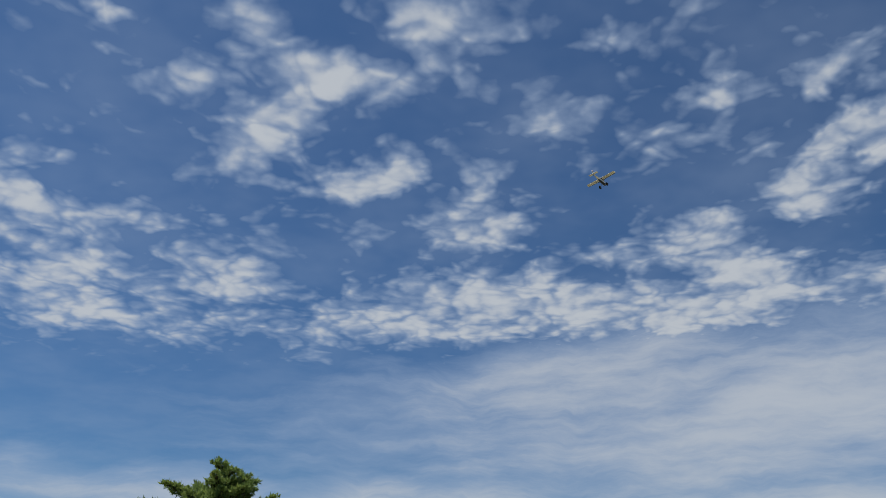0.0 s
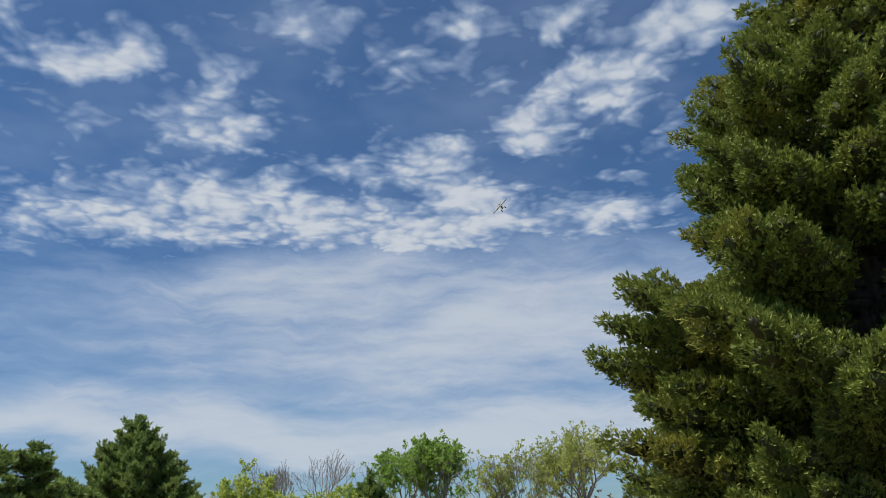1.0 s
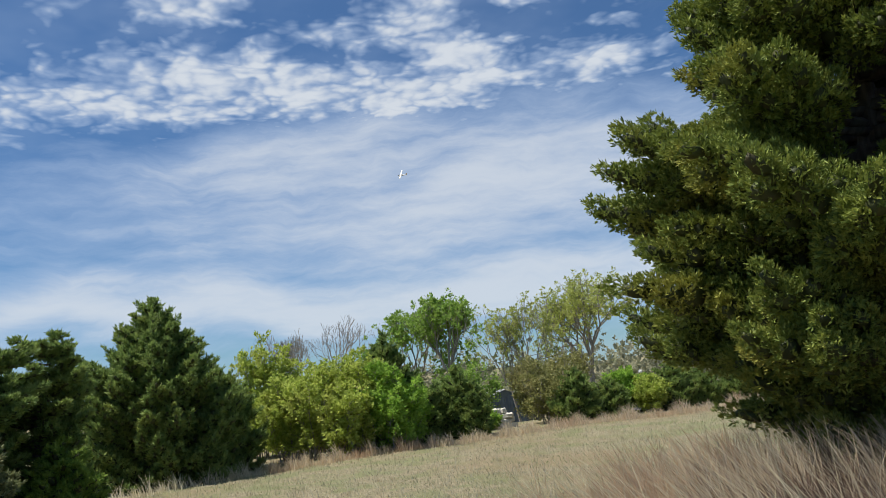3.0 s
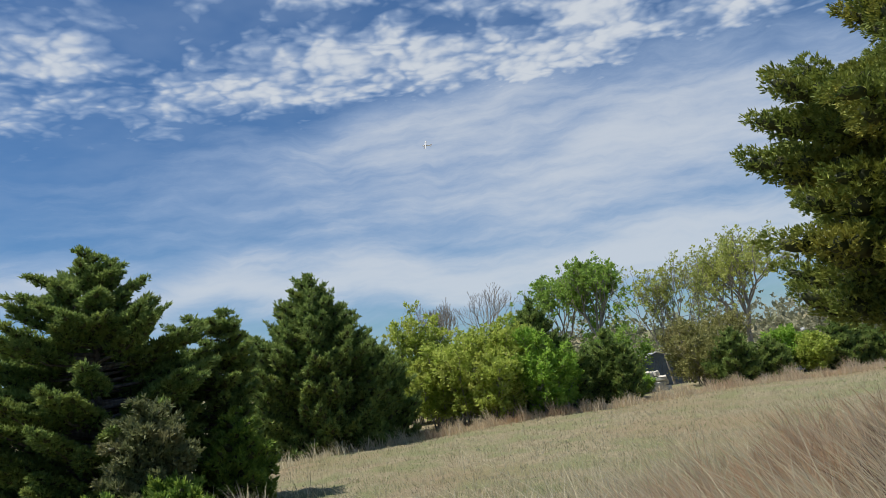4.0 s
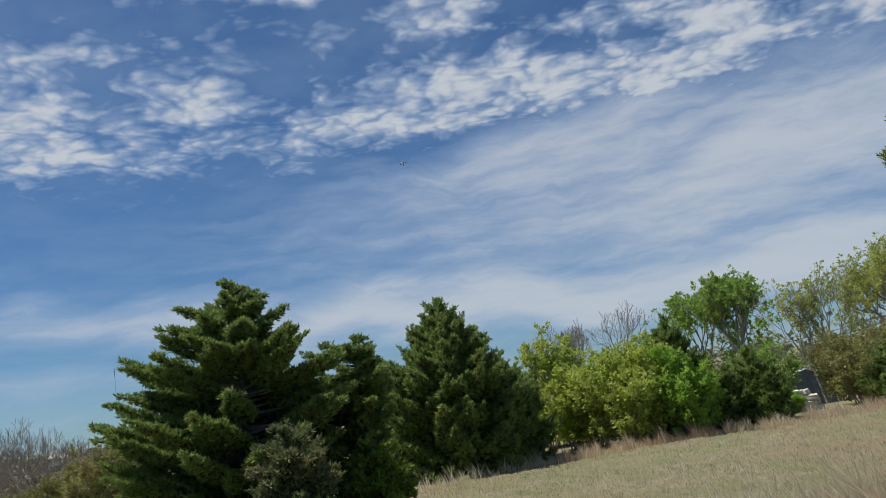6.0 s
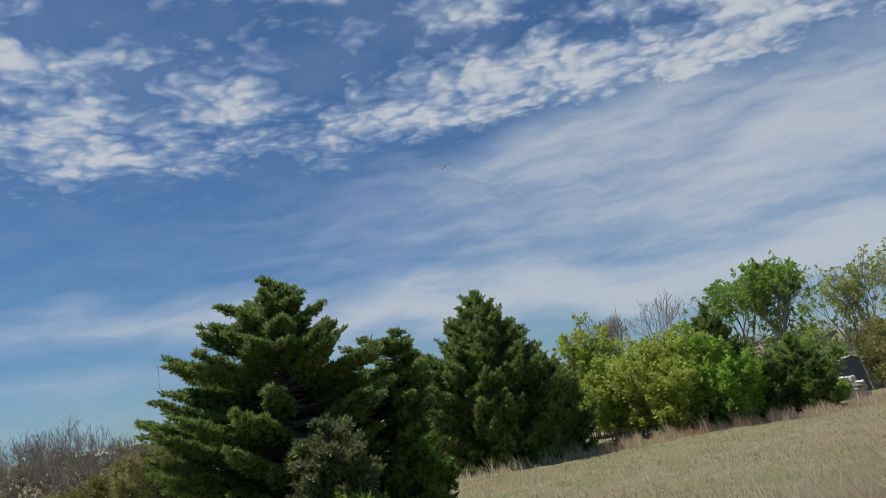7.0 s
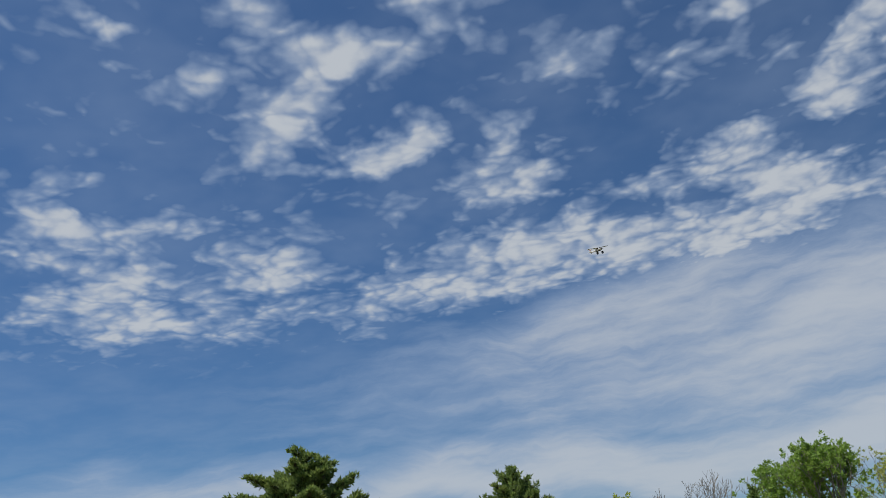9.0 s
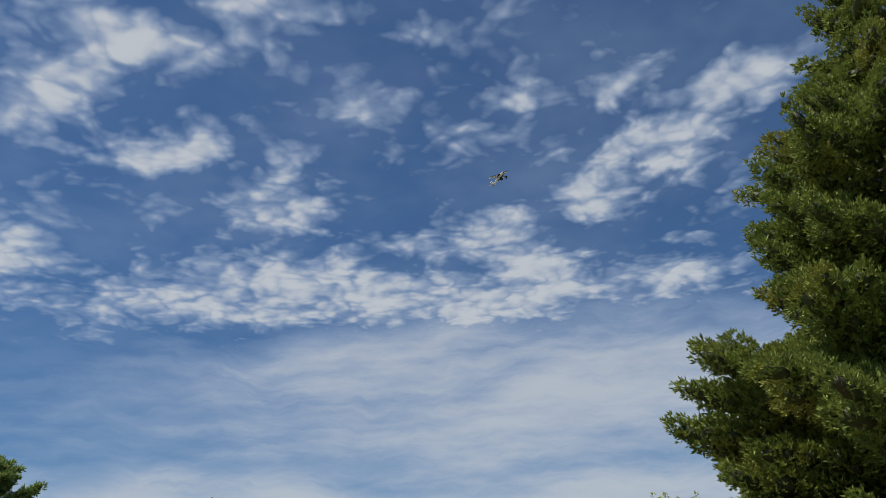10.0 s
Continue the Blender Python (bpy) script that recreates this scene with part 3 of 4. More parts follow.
cedar(-11.9, 17.2, [(-0.6, 0.6, 0.6), (0.2, 0.95, 0.95), (1.0, 0.8, 0.8), (1.6, 0.3, 0.3), (1.75, 0.05, 0.05)],
      "dull grey-green half-dry red cedar", 17, limbs=34, tuft=0.2, per=46, size=0.12, mat=M_CEDAR_GREY, flat=0.7, loose=0.5)
cedar(-0.8, 32.0, [(-1.0, 2.6, 2.9), (0.5, 2.9, 3.05), (1.8, 3.0, 3.0), (2.5, 2.95, 2.7), (3.3, 2.6, 2.15), (3.9, 2.1, 1.6), (4.3, 1.6, 1.35), (4.7, 1.4, 1.05), (5.1, 0.85, 0.65), (5.4, 0.4, 0.35), (5.65, 0.05, 0.05)],
      "full conical dark-green red cedar in the tree line", 18, limbs=300, tuft=0.23, per=28, size=0.17, slim=0.10, flat=0.55, lift=0.6, gap=0.5, ragged=0.34, upward=0.6, tip_up=0.9, fill=0.62, loose=0.3)
cedar(2.9, 33.5, [(-1.2, 1.5, 1.5), (0.3, 2.0, 1.9), (1.5, 1.7, 1.5), (2.5, 1.0, 0.9), (3.1, 0.05, 0.05)],
      "full dark-green red cedar in the tree line", 28, limbs=110, tuft=0.23, per=30, size=0.17, slim=0.10, loose=0.3, shown=3, upward=0.6, tip_up=0.8)
cedar(14.2, 37.0, [(-1.0, 1.5, 1.7), (1.0, 1.5, 1.7), (2.2, 1.1, 1.25), (3.0, 0.8, 0.7), (3.6, 0.35, 0.3), (3.95, 0.05, 0.05)],
      "narrow dark red cedar behind green shrubs", 19, limbs=120, tuft=0.22, per=26, size=0.17, slim=0.10, loose=0.3, shown=2, upward=0.6, tip_up=0.9)
for k, (az, d, h, r) in enumerate(((16.4, 36.5, 2.9, 1.3), (18.9, 37.0, 3.1, 1.15), (17.4, 38, 2.4, 1.1), (26.8, 40.0, 2.4, 1.4), (29.0, 41, 1.7, 1.1), (33.2, 43.0, 2.2, 1.5), (35.0, 44.0, 1.8, 1.2), (12.2, 35.0, 2.0, 1.0), (19.9, 36.6, 2.4, 0.8), (38.0, 45.0, 2.4, 1.8), (41.0, 47.0, 2.4, 1.8))):
    z0 = stand(az, d).z
    cedar(az, d, [(z0 + 0.02, r * 0.85, r * 0.85), (z0 + h * 0.35, r, r), (z0 + h * 0.7, r * 0.65, r * 0.65), (z0 + h, 0.08, 0.08)],
          "small bushy red cedar in the tree line", 30 + k, limbs=56, tuft=0.23, per=26, size=0.18, shown=2, slim=0.11, loose=0.3, upward=0.6, tip_up=0.8)

# spring-green shrubs and trees of the tree line
for k, (az, d, el, w, mat, word) in enumerate((
        (5.8, 38.0, 3.8, 2.2, M_LIME, "yellow-green"), (7.2, 38.5, 3.5, 2.2, M_LIME, "yellow-green"), (7.4, 35.2, 1.3, 2.4, M_LIME, "yellow-green"), (9.0, 34.6, 2.3, 2.6, M_LIME, "yellow-green"), (10.6, 35.2, 2.9, 2.6, M_LIME, "yellow-green"), (12.2, 35.4, 2.3, 2.4, M_LIME, "yellow-green"), (11.4, 33.6, 0.2, 2.0, M_LIME, "yellow-green"), (13.4, 41.0, 2.4, 2.0, M_OAK, "green"),
        (14.3, 34.0, 0.9, 2.3, M_BRIGHT, "bright green"), (15.4, 35.5, -0.5, 1.5, M_BRIGHT, "bright green"), (25.2, 41.0, 0.4, 2.8, M_OLIVE, "olive and brown"), (20.6, 39.8, -2.9, 0.8, M_BRIGHT, "bright green"),
        (30.2, 43.0, -0.9, 2.6, M_BRIGHT, "bright green"), (31.7, 42.0, -1.6, 1.6, M_LIME, "yellow-green"), (-22.6, 40.0, 0.8, 3.0, M_OLIVE, "dull green"), (-24.2, 42.0, 0.3, 2.6, M_OLIVE, "dull green"),
        (19.6, 45.0, 0.5, 3.0, M_OAK, "green"), (26.0, 48.0, 1.2, 3.4, M_OLIVE, "olive and brown"), (-27.0, 46.0, -1.2, 3.4, M_OLIVE, "low olive"), (24.0, 47.0, 0.9, 2.2, M_OLIVE, "olive and brown"))):
    shrub(stand(az, d), rise(az, d, el), w * 1.25, word + " leafy shrub on many thin stems", 50 + k, mat, per=18 if mat in (M_LIME, M_BRIGHT) else 12)
broadleaf("tree", stand(18.4, 48.0), rise(18.4, 48, 5.6), 4.6, "fresh green oak in young leaf", 70, M_OAK, M_GREYBARK, leaves=5000, leaf=0.14, depth=6, trunk_h=0.75, trunk_r=0.12, tuft=0.2, spread=0.6)
broadleaf("tree", stand(16.2, 50.0), rise(16.2, 50, 4.9), 4.4, "fresh green oak in young leaf", 71, M_OAK, M_GREYBARK, leaves=4000, leaf=0.14, depth=6, trunk_h=0.6, trunk_r=0.10, tuft=0.2, spread=0.6)
broadleaf("tree", stand(10.9, 52.0), rise(10.9, 52, 5.0), 4.2, "leafless grey tree with fine twigs", 72, None, M_GREYBARK, leaves=0, depth=6, trunk_h=0.9, trunk_r=0.08, spread=0.62, lean=(0.06, 0))
broadleaf("tree", stand(7.7, 54.0), rise(7.7, 54, 4.4), 4.0, "leafless grey tree with fine twigs", 73, None, M_GREYBARK, leaves=0, depth=7, trunk_h=0.6, trunk_r=0.05, spread=0.45, trunks=3)
broadleaf("tree", stand(23.6, 54.0), rise(23.6, 54, 5.0), 5.6, "tall pale tree just coming into leaf", 74, M_PALE, M_GREYBARK, trunks=3, leaves=4000, leaf=0.12, depth=6, trunk_h=0.5, trunk_r=0.08, tuft=0.2, spread=0.5)
broadleaf("tree", stand(28.2, 60.0), rise(28.2, 60, 5.9), 7.6, "tall pale tree just coming into leaf", 75, M_PALE, M_GREYBARK, leaves=7500, leaf=0.14, depth=6, trunk_h=0.5, trunk_r=0.20, tuft=0.25, spread=0.6)
for k, (az, d, el, w) in enumerate(((-35.0, 46, 2.4, 5.0), (-31.2, 52, 2.6, 4.6), (-28.9, 50, 3.0, 4.6), (-27.0, 46, 2.4, 4.0), (-25.4, 50, 1.6, 3.4), (-38.5, 48, 2.6, 5.0), (-33, 56, 2.0, 4.4), (-30.0, 58, 2.0, 4.4), (-23.0, 54, 0.9, 3.4))):
    broadleaf("tree", stand(az, d), rise(az, d, el), w, "leafless grey-brown thicket tree", 80 + k, None, M_GREYBARK, trunks=4, leaves=0, depth=6, trunk_h=0.3, trunk_r=0.045, spread=0.6, group="leafless trees")

# ---- far woods ----
rng = np.random.default_rng(5)


def woods(name, label, n, az0, az1, d0, d1, el0, el1, mat, size, seed):
    """Distant trees as heaps of leaf clumps, out to the skyline."""
    rng = np.random.default_rng(seed)
    az, d = np.radians(rng.uniform(az0, az1, n)), rng.uniform(d0, d1, n)
    x, y = d * np.sin(az), d * np.cos(az)
    z0 = ground_z(x, y)
    tall = np.clip(EYE + d * np.tan(np.radians(rng.uniform(el0, el1, n))) - z0, 1.0, 30.0)
    m = 34
    i = np.repeat(np.arange(n), m)
    u = unit(rng.normal(size=(n * m, 3)))
    q = u * (rng.random(n * m) ** 0.4)[:, None] * np.stack([0.42 * tall, 0.42 * tall, 0.5 * tall], 1)[i]
    P = np.stack([x, y, z0 + 0.5 * tall], 1)[i] + q
    A = unit(u + np.array([0, 0, 0.5]))
    L = 0.10 * tall[i]
    ob = part(name, array_mesh(name, *needle_arrays(P, A, L, L * 0.8, 9, size, 0.5, rng, 1.0)), mat)
    return tagged(ob, label, "woods", kind="stuff")


M_BRUSH = leaf_material("brush", (0.20, 0.17, 0.12), (0.32, 0.28, 0.20), (0.22, 0.21, 0.12), 0.2, 0.2)
woods("brush", "grey-brown leafless brush beyond the field", 60, -46, -20, 50, 78, -1.2, 0.9, M_BRUSH, 0.22, 4)
# Leaf tones lightened and greyed in place of the haze of distance.
M_FAR_HAZED = leaf_material("far_woods", (0.24, 0.25, 0.16), (0.34, 0.33, 0.22), (0.27, 0.29, 0.15), 0.05, 0.3)
woods("far_woods", "distant grey-green spring woods behind the tree line", 130, 10, 62, 70, 120, 0.0, 1.9, M_FAR_HAZED, 0.34, 1)
woods("far_woods", "distant grey-brown woods along low hills", 220, -62, 12, 260, 700, 0.1, 0.6, M_FAR_HAZED, 1.0, 2)
woods("far_woods", "distant woods round the open field", 150, 62, 298, 110, 240, 0.6, 2.6, M_FAR_HAZED, 1.2, 3)

# ---- grass ----


def grass(name, label, x, y, height, width, lean, mat, seed, bend=0.5, short=False):
    """Curved blades of three pieces each, rooted at x, y."""
    rng = np.random.default_rng(seed)
    n = len(x)
    p = np.stack([x, y, ground_z(x, y) - 0.02], 1)
    phi = rng.random(n) * 6.283
    side = np.stack([np.cos(phi), np.sin(phi), np.zeros(n)], 1) * (width * (0.6 + 0.8 * rng.random(n)))[:, None]
    off = (np.array(lean) + rng.normal(size=(n, 3)) * 0.28) * np.array([1, 1, 0])
    rows = []
    for s, w in ((0.0, 1.0), (0.4, 0.8), (0.75, 0.5)):
        c = p + np.stack([off[:, 0] * s ** (1 + bend), off[:, 1] * s ** (1 + bend), np.full(n, s)], 1) * height[:, None]
        rows += [c - side * w, c + side * w]
    tip = p + np.stack([off[:, 0], off[:, 1], np.full(n, 0.97)], 1) * height[:, None]
    rows += [tip - side * 0.1, tip + side * 0.1]
    if short:
        rows, f = [rows[0], rows[1], tip], np.array([[0, 1, 2]])
    else:
        f = np.array([[0, 1, 3, 2], [2, 3, 5, 4], [4, 5, 7, 6]])
    V = np.stack(rows, 1).reshape(-1, 3)
    F = (np.arange(n)[:, None, None] * len(rows) + f[None]).reshape(-1, f.shape[1])
    ob = part(name, array_mesh(name, V, F), mat)
    return tagged(ob, label, "grass", kind="stuff")


def spread_out(n, az0, az1, d0, d1, seed, power=1.0, clump=0.0, per=12):
    """Points over a stretch of the field, closer together near the eye, in clumps if wanted."""
    rng = np.random.default_rng(seed)
    k = n // per if clump else n
    az = np.radians(rng.uniform(az0, az1, k))
    d = d0 * (d1 / d0) ** (rng.random(k) ** power)
    x, y = d * np.sin(az), d * np.cos(az)
    if clump:
        x, y = np.repeat(x, per), np.repeat(y, per)
        x, y = x + rng.normal(size=len(x)) * clump, y + rng.normal(size=len(y)) * clump
    return x, y, rng.random(len(x))


x, y, r = spread_out(190000, -38, 58, 5, 42, 1)
grass("field_grass", "short dry tan and green grass of the field", x, y, 0.03 + 0.09 * r ** 1.5, 0.005 + 0.0003 * np.hypot(x, y), (-0.1, 0, 0), M_TURF, 2, short=True)
x, y, r = spread_out(26000, -34, 45, 7, 36, 41, 0.9, 0.10, 14)
grass("field_grass", "low tufts of tan stubble in the field", x, y, 0.06 + 0.10 * r, np.full(len(x), 0.008), (-0.1, 0, 0), M_STUBBLE, 42, short=True)
x, y, r = spread_out(3600, -34, 45, 8, 36, 3, 0.8, 0.25, 4)
grass("dry_stalks", "scattered thin pale dry grass stalks in the field", x, y, 0.12 + 0.42 * r ** 2.5, np.full(len(x), 0.007), (-0.25, 0, 0), M_HAY, 4)
x, y, r = spread_out(3600, 22, 60, 4.8, 9.0, 5, 1.0, 0.11, 40)
keep = (x - 1.6) * 0.9 + (y - 5.0) * -0.15 + r * 1.2 > 0.9
grass("bluestem_grass", "tall rusty tan bluestem grass bent by the wind", x[keep], y[keep], 0.35 + 0.55 * r[keep], np.full(keep.sum(), 0.0045), (-0.45, 0.05, 0), M_RUST, 6)
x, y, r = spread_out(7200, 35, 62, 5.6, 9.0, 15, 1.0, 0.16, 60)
grass("bluestem_grass", "dense dark brown bluestem grass", x, y, 0.25 + 0.35 * r, np.full(len(x), 0.006), (-0.3, 0.05, 0), M_BROWN, 16)
x, y, r = spread_out(5000, 30, 62, 7.5, 11.5, 7, 1.0, 0.14, 26)
grass("bluestem_grass", "tall rusty tan bluestem grass under the cedar", x, y, 0.3 + 0.5 * r, np.full(len(x), 0.006), (-0.3, 0.0, 0), M_RUST, 8)
x, y, r = spread_out(420, 6, 46, 4.4, 7.0, 9, 1.0, 0.15, 5)
grass("grass_stalks", "long pale straw-coloured grass stalks leaning over", x, y, 0.7 + 0.5 * r, np.full(len(x), 0.0045), (-0.65, 0.0, 0), M_HAY, 10)
x, y, r = spread_out(1600, 0, 36, 6.5, 13, 31, 1.0, 0.22, 9)
grass("dry_stalks", "scattered tall pale dry grass stalks in the field", x, y, 0.2 + 0.45 * r ** 2, np.full(len(x), 0.006), (-0.3, 0, 0), M_HAY, 32)
x, y, r = spread_out(5200, 14, 36, 5.6, 10, 33, 1.0, 0.14, 26)
grass("dry_stalks", "scattered rusty dry grass clumps in the field", x, y, 0.14 + 0.32 * r, np.full(len(x), 0.007), (-0.3, 0, 0), M_RUST, 34)
# a fringe along the foot of the trees
rng = np.random.default_rng(12)
for k, (a0, d0, a1, d1, n, deep) in enumerate(((-5.5, 27.5, 6, 31, 1000, 0.8), (6, 31, 20, 34.5, 3200, 0.9), (20, 35, 42, 41.5, 5200, 1.3), (-19.5, 14.6, -5, 17.4, 3000, 0.7), (-40, 41, -20, 38, 3600, 1.2))):
    s = rng.random(n)
    az, d = np.radians(a0 + (a1 - a0) * s), d0 + (d1 - d0) * s + rng.normal(size=n) * deep * 0.5
    lump = 0.6 + 0.5 * np.sin(s * 60 + k) * np.sin(s * 23)
    grass("tall_grass", "fringe of tall pinkish dry grass along the trees", d * np.sin(az), d * np.cos(az), (0.2 + (0.75 if k == 3 else 0.45) * rng.random(n) ** 1.5) * lump + 0.1, np.full(n, 0.009), (-0.2, 0, 0), M_RUST if k in (1, 2) else M_HAY, 20 + k)



def loft(sections):
    """A closed skin through rings of points."""
    bm = bmesh.new()
    loops = [[bm.verts.new(v) for v in s] for s in sections]
    n = len(loops[0])
    for a, b in zip(loops, loops[1:]):
        for k in range(n):
            bm.faces.new((a[k], a[(k + 1) % n], b[(k + 1) % n], b[k]))
    bm.faces.new(loops[0][::-1])
    bm.faces.new(loops[-1])
    bmesh.ops.recalc_face_normals(bm, faces=bm.faces)
    for f in bm.faces:
        f.smooth = True
    return bm


def oval(cx, cy, cz, w, h, n=12, power=0.7):
    out = []
    for k in range(n):
        a = 2 * math.pi * k / n
        c, s = math.cos(a), math.sin(a)
        out.append((cx + w * math.copysign(abs(c) ** power, c), cy, cz + h * math.copysign(abs(s) ** power, s)))
    return out


def foil(x, y0, chord, z, thick, n=8):
    """One wing section at x: leading edge at y0, going aft."""
    out = []
    for k in range(n):
        s = k / (n - 1)
        out.append((x, y0 - chord * s, z + thick * 2.6 * math.sqrt(s + 0.002) * (1 - s) + 0.002))
    for k in range(n - 1, -1, -1):
        s = k / (n - 1)
        out.append((x, y0 - chord * s, z - thick * 0.5 * math.sqrt(s + 0.002) * (1 - s) - 0.002))
    return out


def rod(a, b, r, sides=8):
    bm = bmesh.new()
    a, b = Vector(a), Vector(b)
    q = (b - a).to_track_quat("Z", "Y").to_matrix().to_4x4()
    bmesh.ops.create_cone(bm, cap_ends=True, segments=sides, radius1=r, radius2=r, depth=(b - a).length, matrix=Matrix.Translation((a + b) / 2) @ q)
    return bm

# ---- buildings and small things ----


def box(w, d, h, m=None, bevel=0.01):
    bm = bmesh.new()
    bmesh.ops.create_cube(bm, size=1.0, matrix=(m or Matrix()) @ Matrix.Translation((0, 0, h / 2)) @ Matrix.Diagonal((w, d, h, 1)))
    if bevel:
        bmesh.ops.bevel(bm, geom=bm.edges[:], offset=bevel, segments=1, affect="EDGES")
    return bm


def ribbed(w, h, step=0.22, deep=0.03):
    """A sheet of ribbed metal, standing in x and z, with thickness."""
    bm = bmesh.new()
    n = max(2, int(w / step) * 4)
    rows = []
    for side in (0.0, 0.012):
        lo, hi = [], []
        for k in range(n + 1):
            y = (deep if k % 4 in (1, 2) else 0.0) + side
            x = -w / 2 + w * k / n
            lo.append(bm.verts.new((x, y, 0))), hi.append(bm.verts.new((x, y, h)))
        rows.append((lo, hi))
    for lo, hi in rows:
        for k in range(n):
            bm.faces.new((lo[k], lo[k + 1], hi[k + 1], hi[k]))
    (la, ha), (lb, hb) = rows
    for k in range(n):
        bm.faces.new((la[k], lb[k], lb[k + 1], la[k + 1])), bm.faces.new((ha[k], ha[k + 1], hb[k + 1], hb[k]))
    bmesh.ops.recalc_face_normals(bm, faces=bm.faces)
    return bm


M_SHED = plain_material("blue_grey_metal", (0.10, 0.13, 0.17), (0.16, 0.19, 0.23), 0.5, 3.0, 0.3)
M_ROOF = plain_material("galvanised_roof", (0.42, 0.42, 0.40), (0.55, 0.55, 0.54), 0.5, 2.0, 0.3)
M_WHITE = plain_material("white_paint", (0.72, 0.71, 0.68), (0.60, 0.59, 0.55), 0.6, 3.0)
M_STONE = plain_material("pale_limestone", (0.72, 0.68, 0.60), (0.52, 0.48, 0.40), 0.85, 5.0)
M_DARK = plain_material("dark_paint", (0.05, 0.05, 0.055), (0.08, 0.08, 0.08), 0.6, 5.0)
M_CABLE = plain_material("cable", (0.10, 0.10, 0.10), (0.16, 0.16, 0.16), 0.6, 5.0)
M_POLE = bark_material("pole_wood", (0.20, 0.17, 0.14), (0.32, 0.28, 0.24))


def facing(az, d, z=None, turned=0.0):
    p = stand(az, d)
    return pose(p.x, p.y, p.z if z is None else z, 0, 0, -az + turned)


shed = thing("shed", facing(22.1, 58, None, 12), "small blue-grey ribbed metal shed with a pale gabled roof", "shed")
wh = rise(22.1, 58, -1.75)
part("wall", ribbed(3.0, wh), M_SHED, shed)
for s_ in (-1, 1):
    w_ = part("wall", ribbed(4.0, wh), M_SHED, shed)
    w_.matrix_basis = pose(1.49 * s_, 2.03, 0.0, 0, 0, 90)
w_ = part("wall", ribbed(3.0, wh), M_SHED, shed)
w_.matrix_basis = pose(0, 4.05, 0)
bm = bmesh.new()
tri = [[bm.verts.new((x, y, z)) for x, z in ((-1.5, 0), (1.5, 0), (0, 0.5))] for y in (0.0, 0.03)]
bm.faces.new(tri[0]), bm.faces.new(tri[1][::-1])
for k in range(3):
    bm.faces.new((tri[0][k], tri[0][(k + 1) % 3], tri[1][(k + 1) % 3], tri[1][k]))
bmesh.ops.recalc_face_normals(bm, faces=bm.faces)
part("gable", bm, M_SHED, shed).matrix_basis = pose(0, 0, wh)
for s_ in (-1, 1):
    part("roof_slope", box(1.75, 4.4, 0.05), M_ROOF, shed, "pale metal roof sheet").matrix_basis = pose(0.78 * s_, 2.0, wh + 0.25, 0, 18.5 * s_, 0)

house = thing("house", facing(28.6, 66, None, -10), "low house with a light grey metal roof among trees", "house")
hh = rise(28.6, 66, -2.4)
part("wall", box(6.0, 5.0, hh, None, 0.02), M_WHITE, house, "pale painted walls")
for s_ in (-1, 1):
    part("roof_slope", box(6.6, 3.0, 0.08), M_ROOF, house, "light grey metal roof").matrix_basis = pose(0, 1.35 * s_, hh + 0.40, -17 * s_, 0, 0)

# a heap of pale stone blocks at the field's edge
rng = np.random.default_rng(44)
heap_ob = thing("stone_heap", facing(21.4, 40.5), "heap of rough white limestone blocks at the field's edge", "stones")
for k in range(34):
    lv = k // 9
    bm = box(0.34 + 0.2 * rng.random(), 0.3, 0.2 + 0.08 * rng.random(), None, 0.035)
    for v in bm.verts:
        v.co += Vector(rng.normal(size=3) * 0.018)
    ob = part("stone", bm, M_STONE, heap_ob)
    ob.matrix_basis = pose((k % 9 - 4) * 0.17 * (1 - 0.12 * lv) + rng.normal() * 0.05, rng.normal() * 0.18, -0.03 + lv * 0.23, rng.normal() * 6, rng.normal() * 6, rng.normal() * 25)

for az, d, el in ((26.6, 62, -1.25), (31.3, 60, -1.0)):
    lamp = thing("yard_light", facing(az, d), "white yard light on a thin pole", "lamp post", "yard lights")
    top = rise(az, d, el)
    part("pole", rod((0, 0, -0.2), (0, 0, top), 0.05), M_POLE, lamp)
    part("lamp_head", loft([oval(0, y, top + z, w, h) for y, z, w, h in ((-0.34, 0.0, 0.05, 0.05), (-0.25, 0.02, 0.14, 0.11), (-0.05, 0.04, 0.15, 0.13), (0.06, 0.02, 0.07, 0.07))]), M_WHITE, lamp, "white lamp head")

mast = thing("radio_mast", facing(-22.4, 130), "thin distant radio mast against the sky", "mast")
mt = rise(-22.4, 130, 5.3)
part("pole", rod((0, 0, -0.3), (0, 0, mt * 0.93), 0.016), M_CABLE, mast)
part("antenna", rod((0, 0, mt * 0.93), (0, 0, mt), 0.035), M_CABLE, mast)


def cable(name, a, b, sag, r, label):
    """A wire that hangs between two places."""
    segs = []
    a, b = Vector(a), Vector(b)
    pts = [a.lerp(b, k / 16) - Vector((0, 0, sag * 4 * (k / 16) * (1 - k / 16))) for k in range(17)]
    for p, q in zip(pts, pts[1:]):
        segs.append((*p, *q, r, r))
    return tagged(part(name, tubes(name, segs, 5), M_CABLE), label, "cable", "power cables")


for dz in (0.0, 0.45):
    cable("power_cable", at(13.0, 62, EYE + 62 * math.tan(radians(0.2)) + dz), at(27.0, 66, EYE + 66 * math.tan(radians(0.9)) + dz), 0.5, 0.022, "thin power cable strung among the trees")
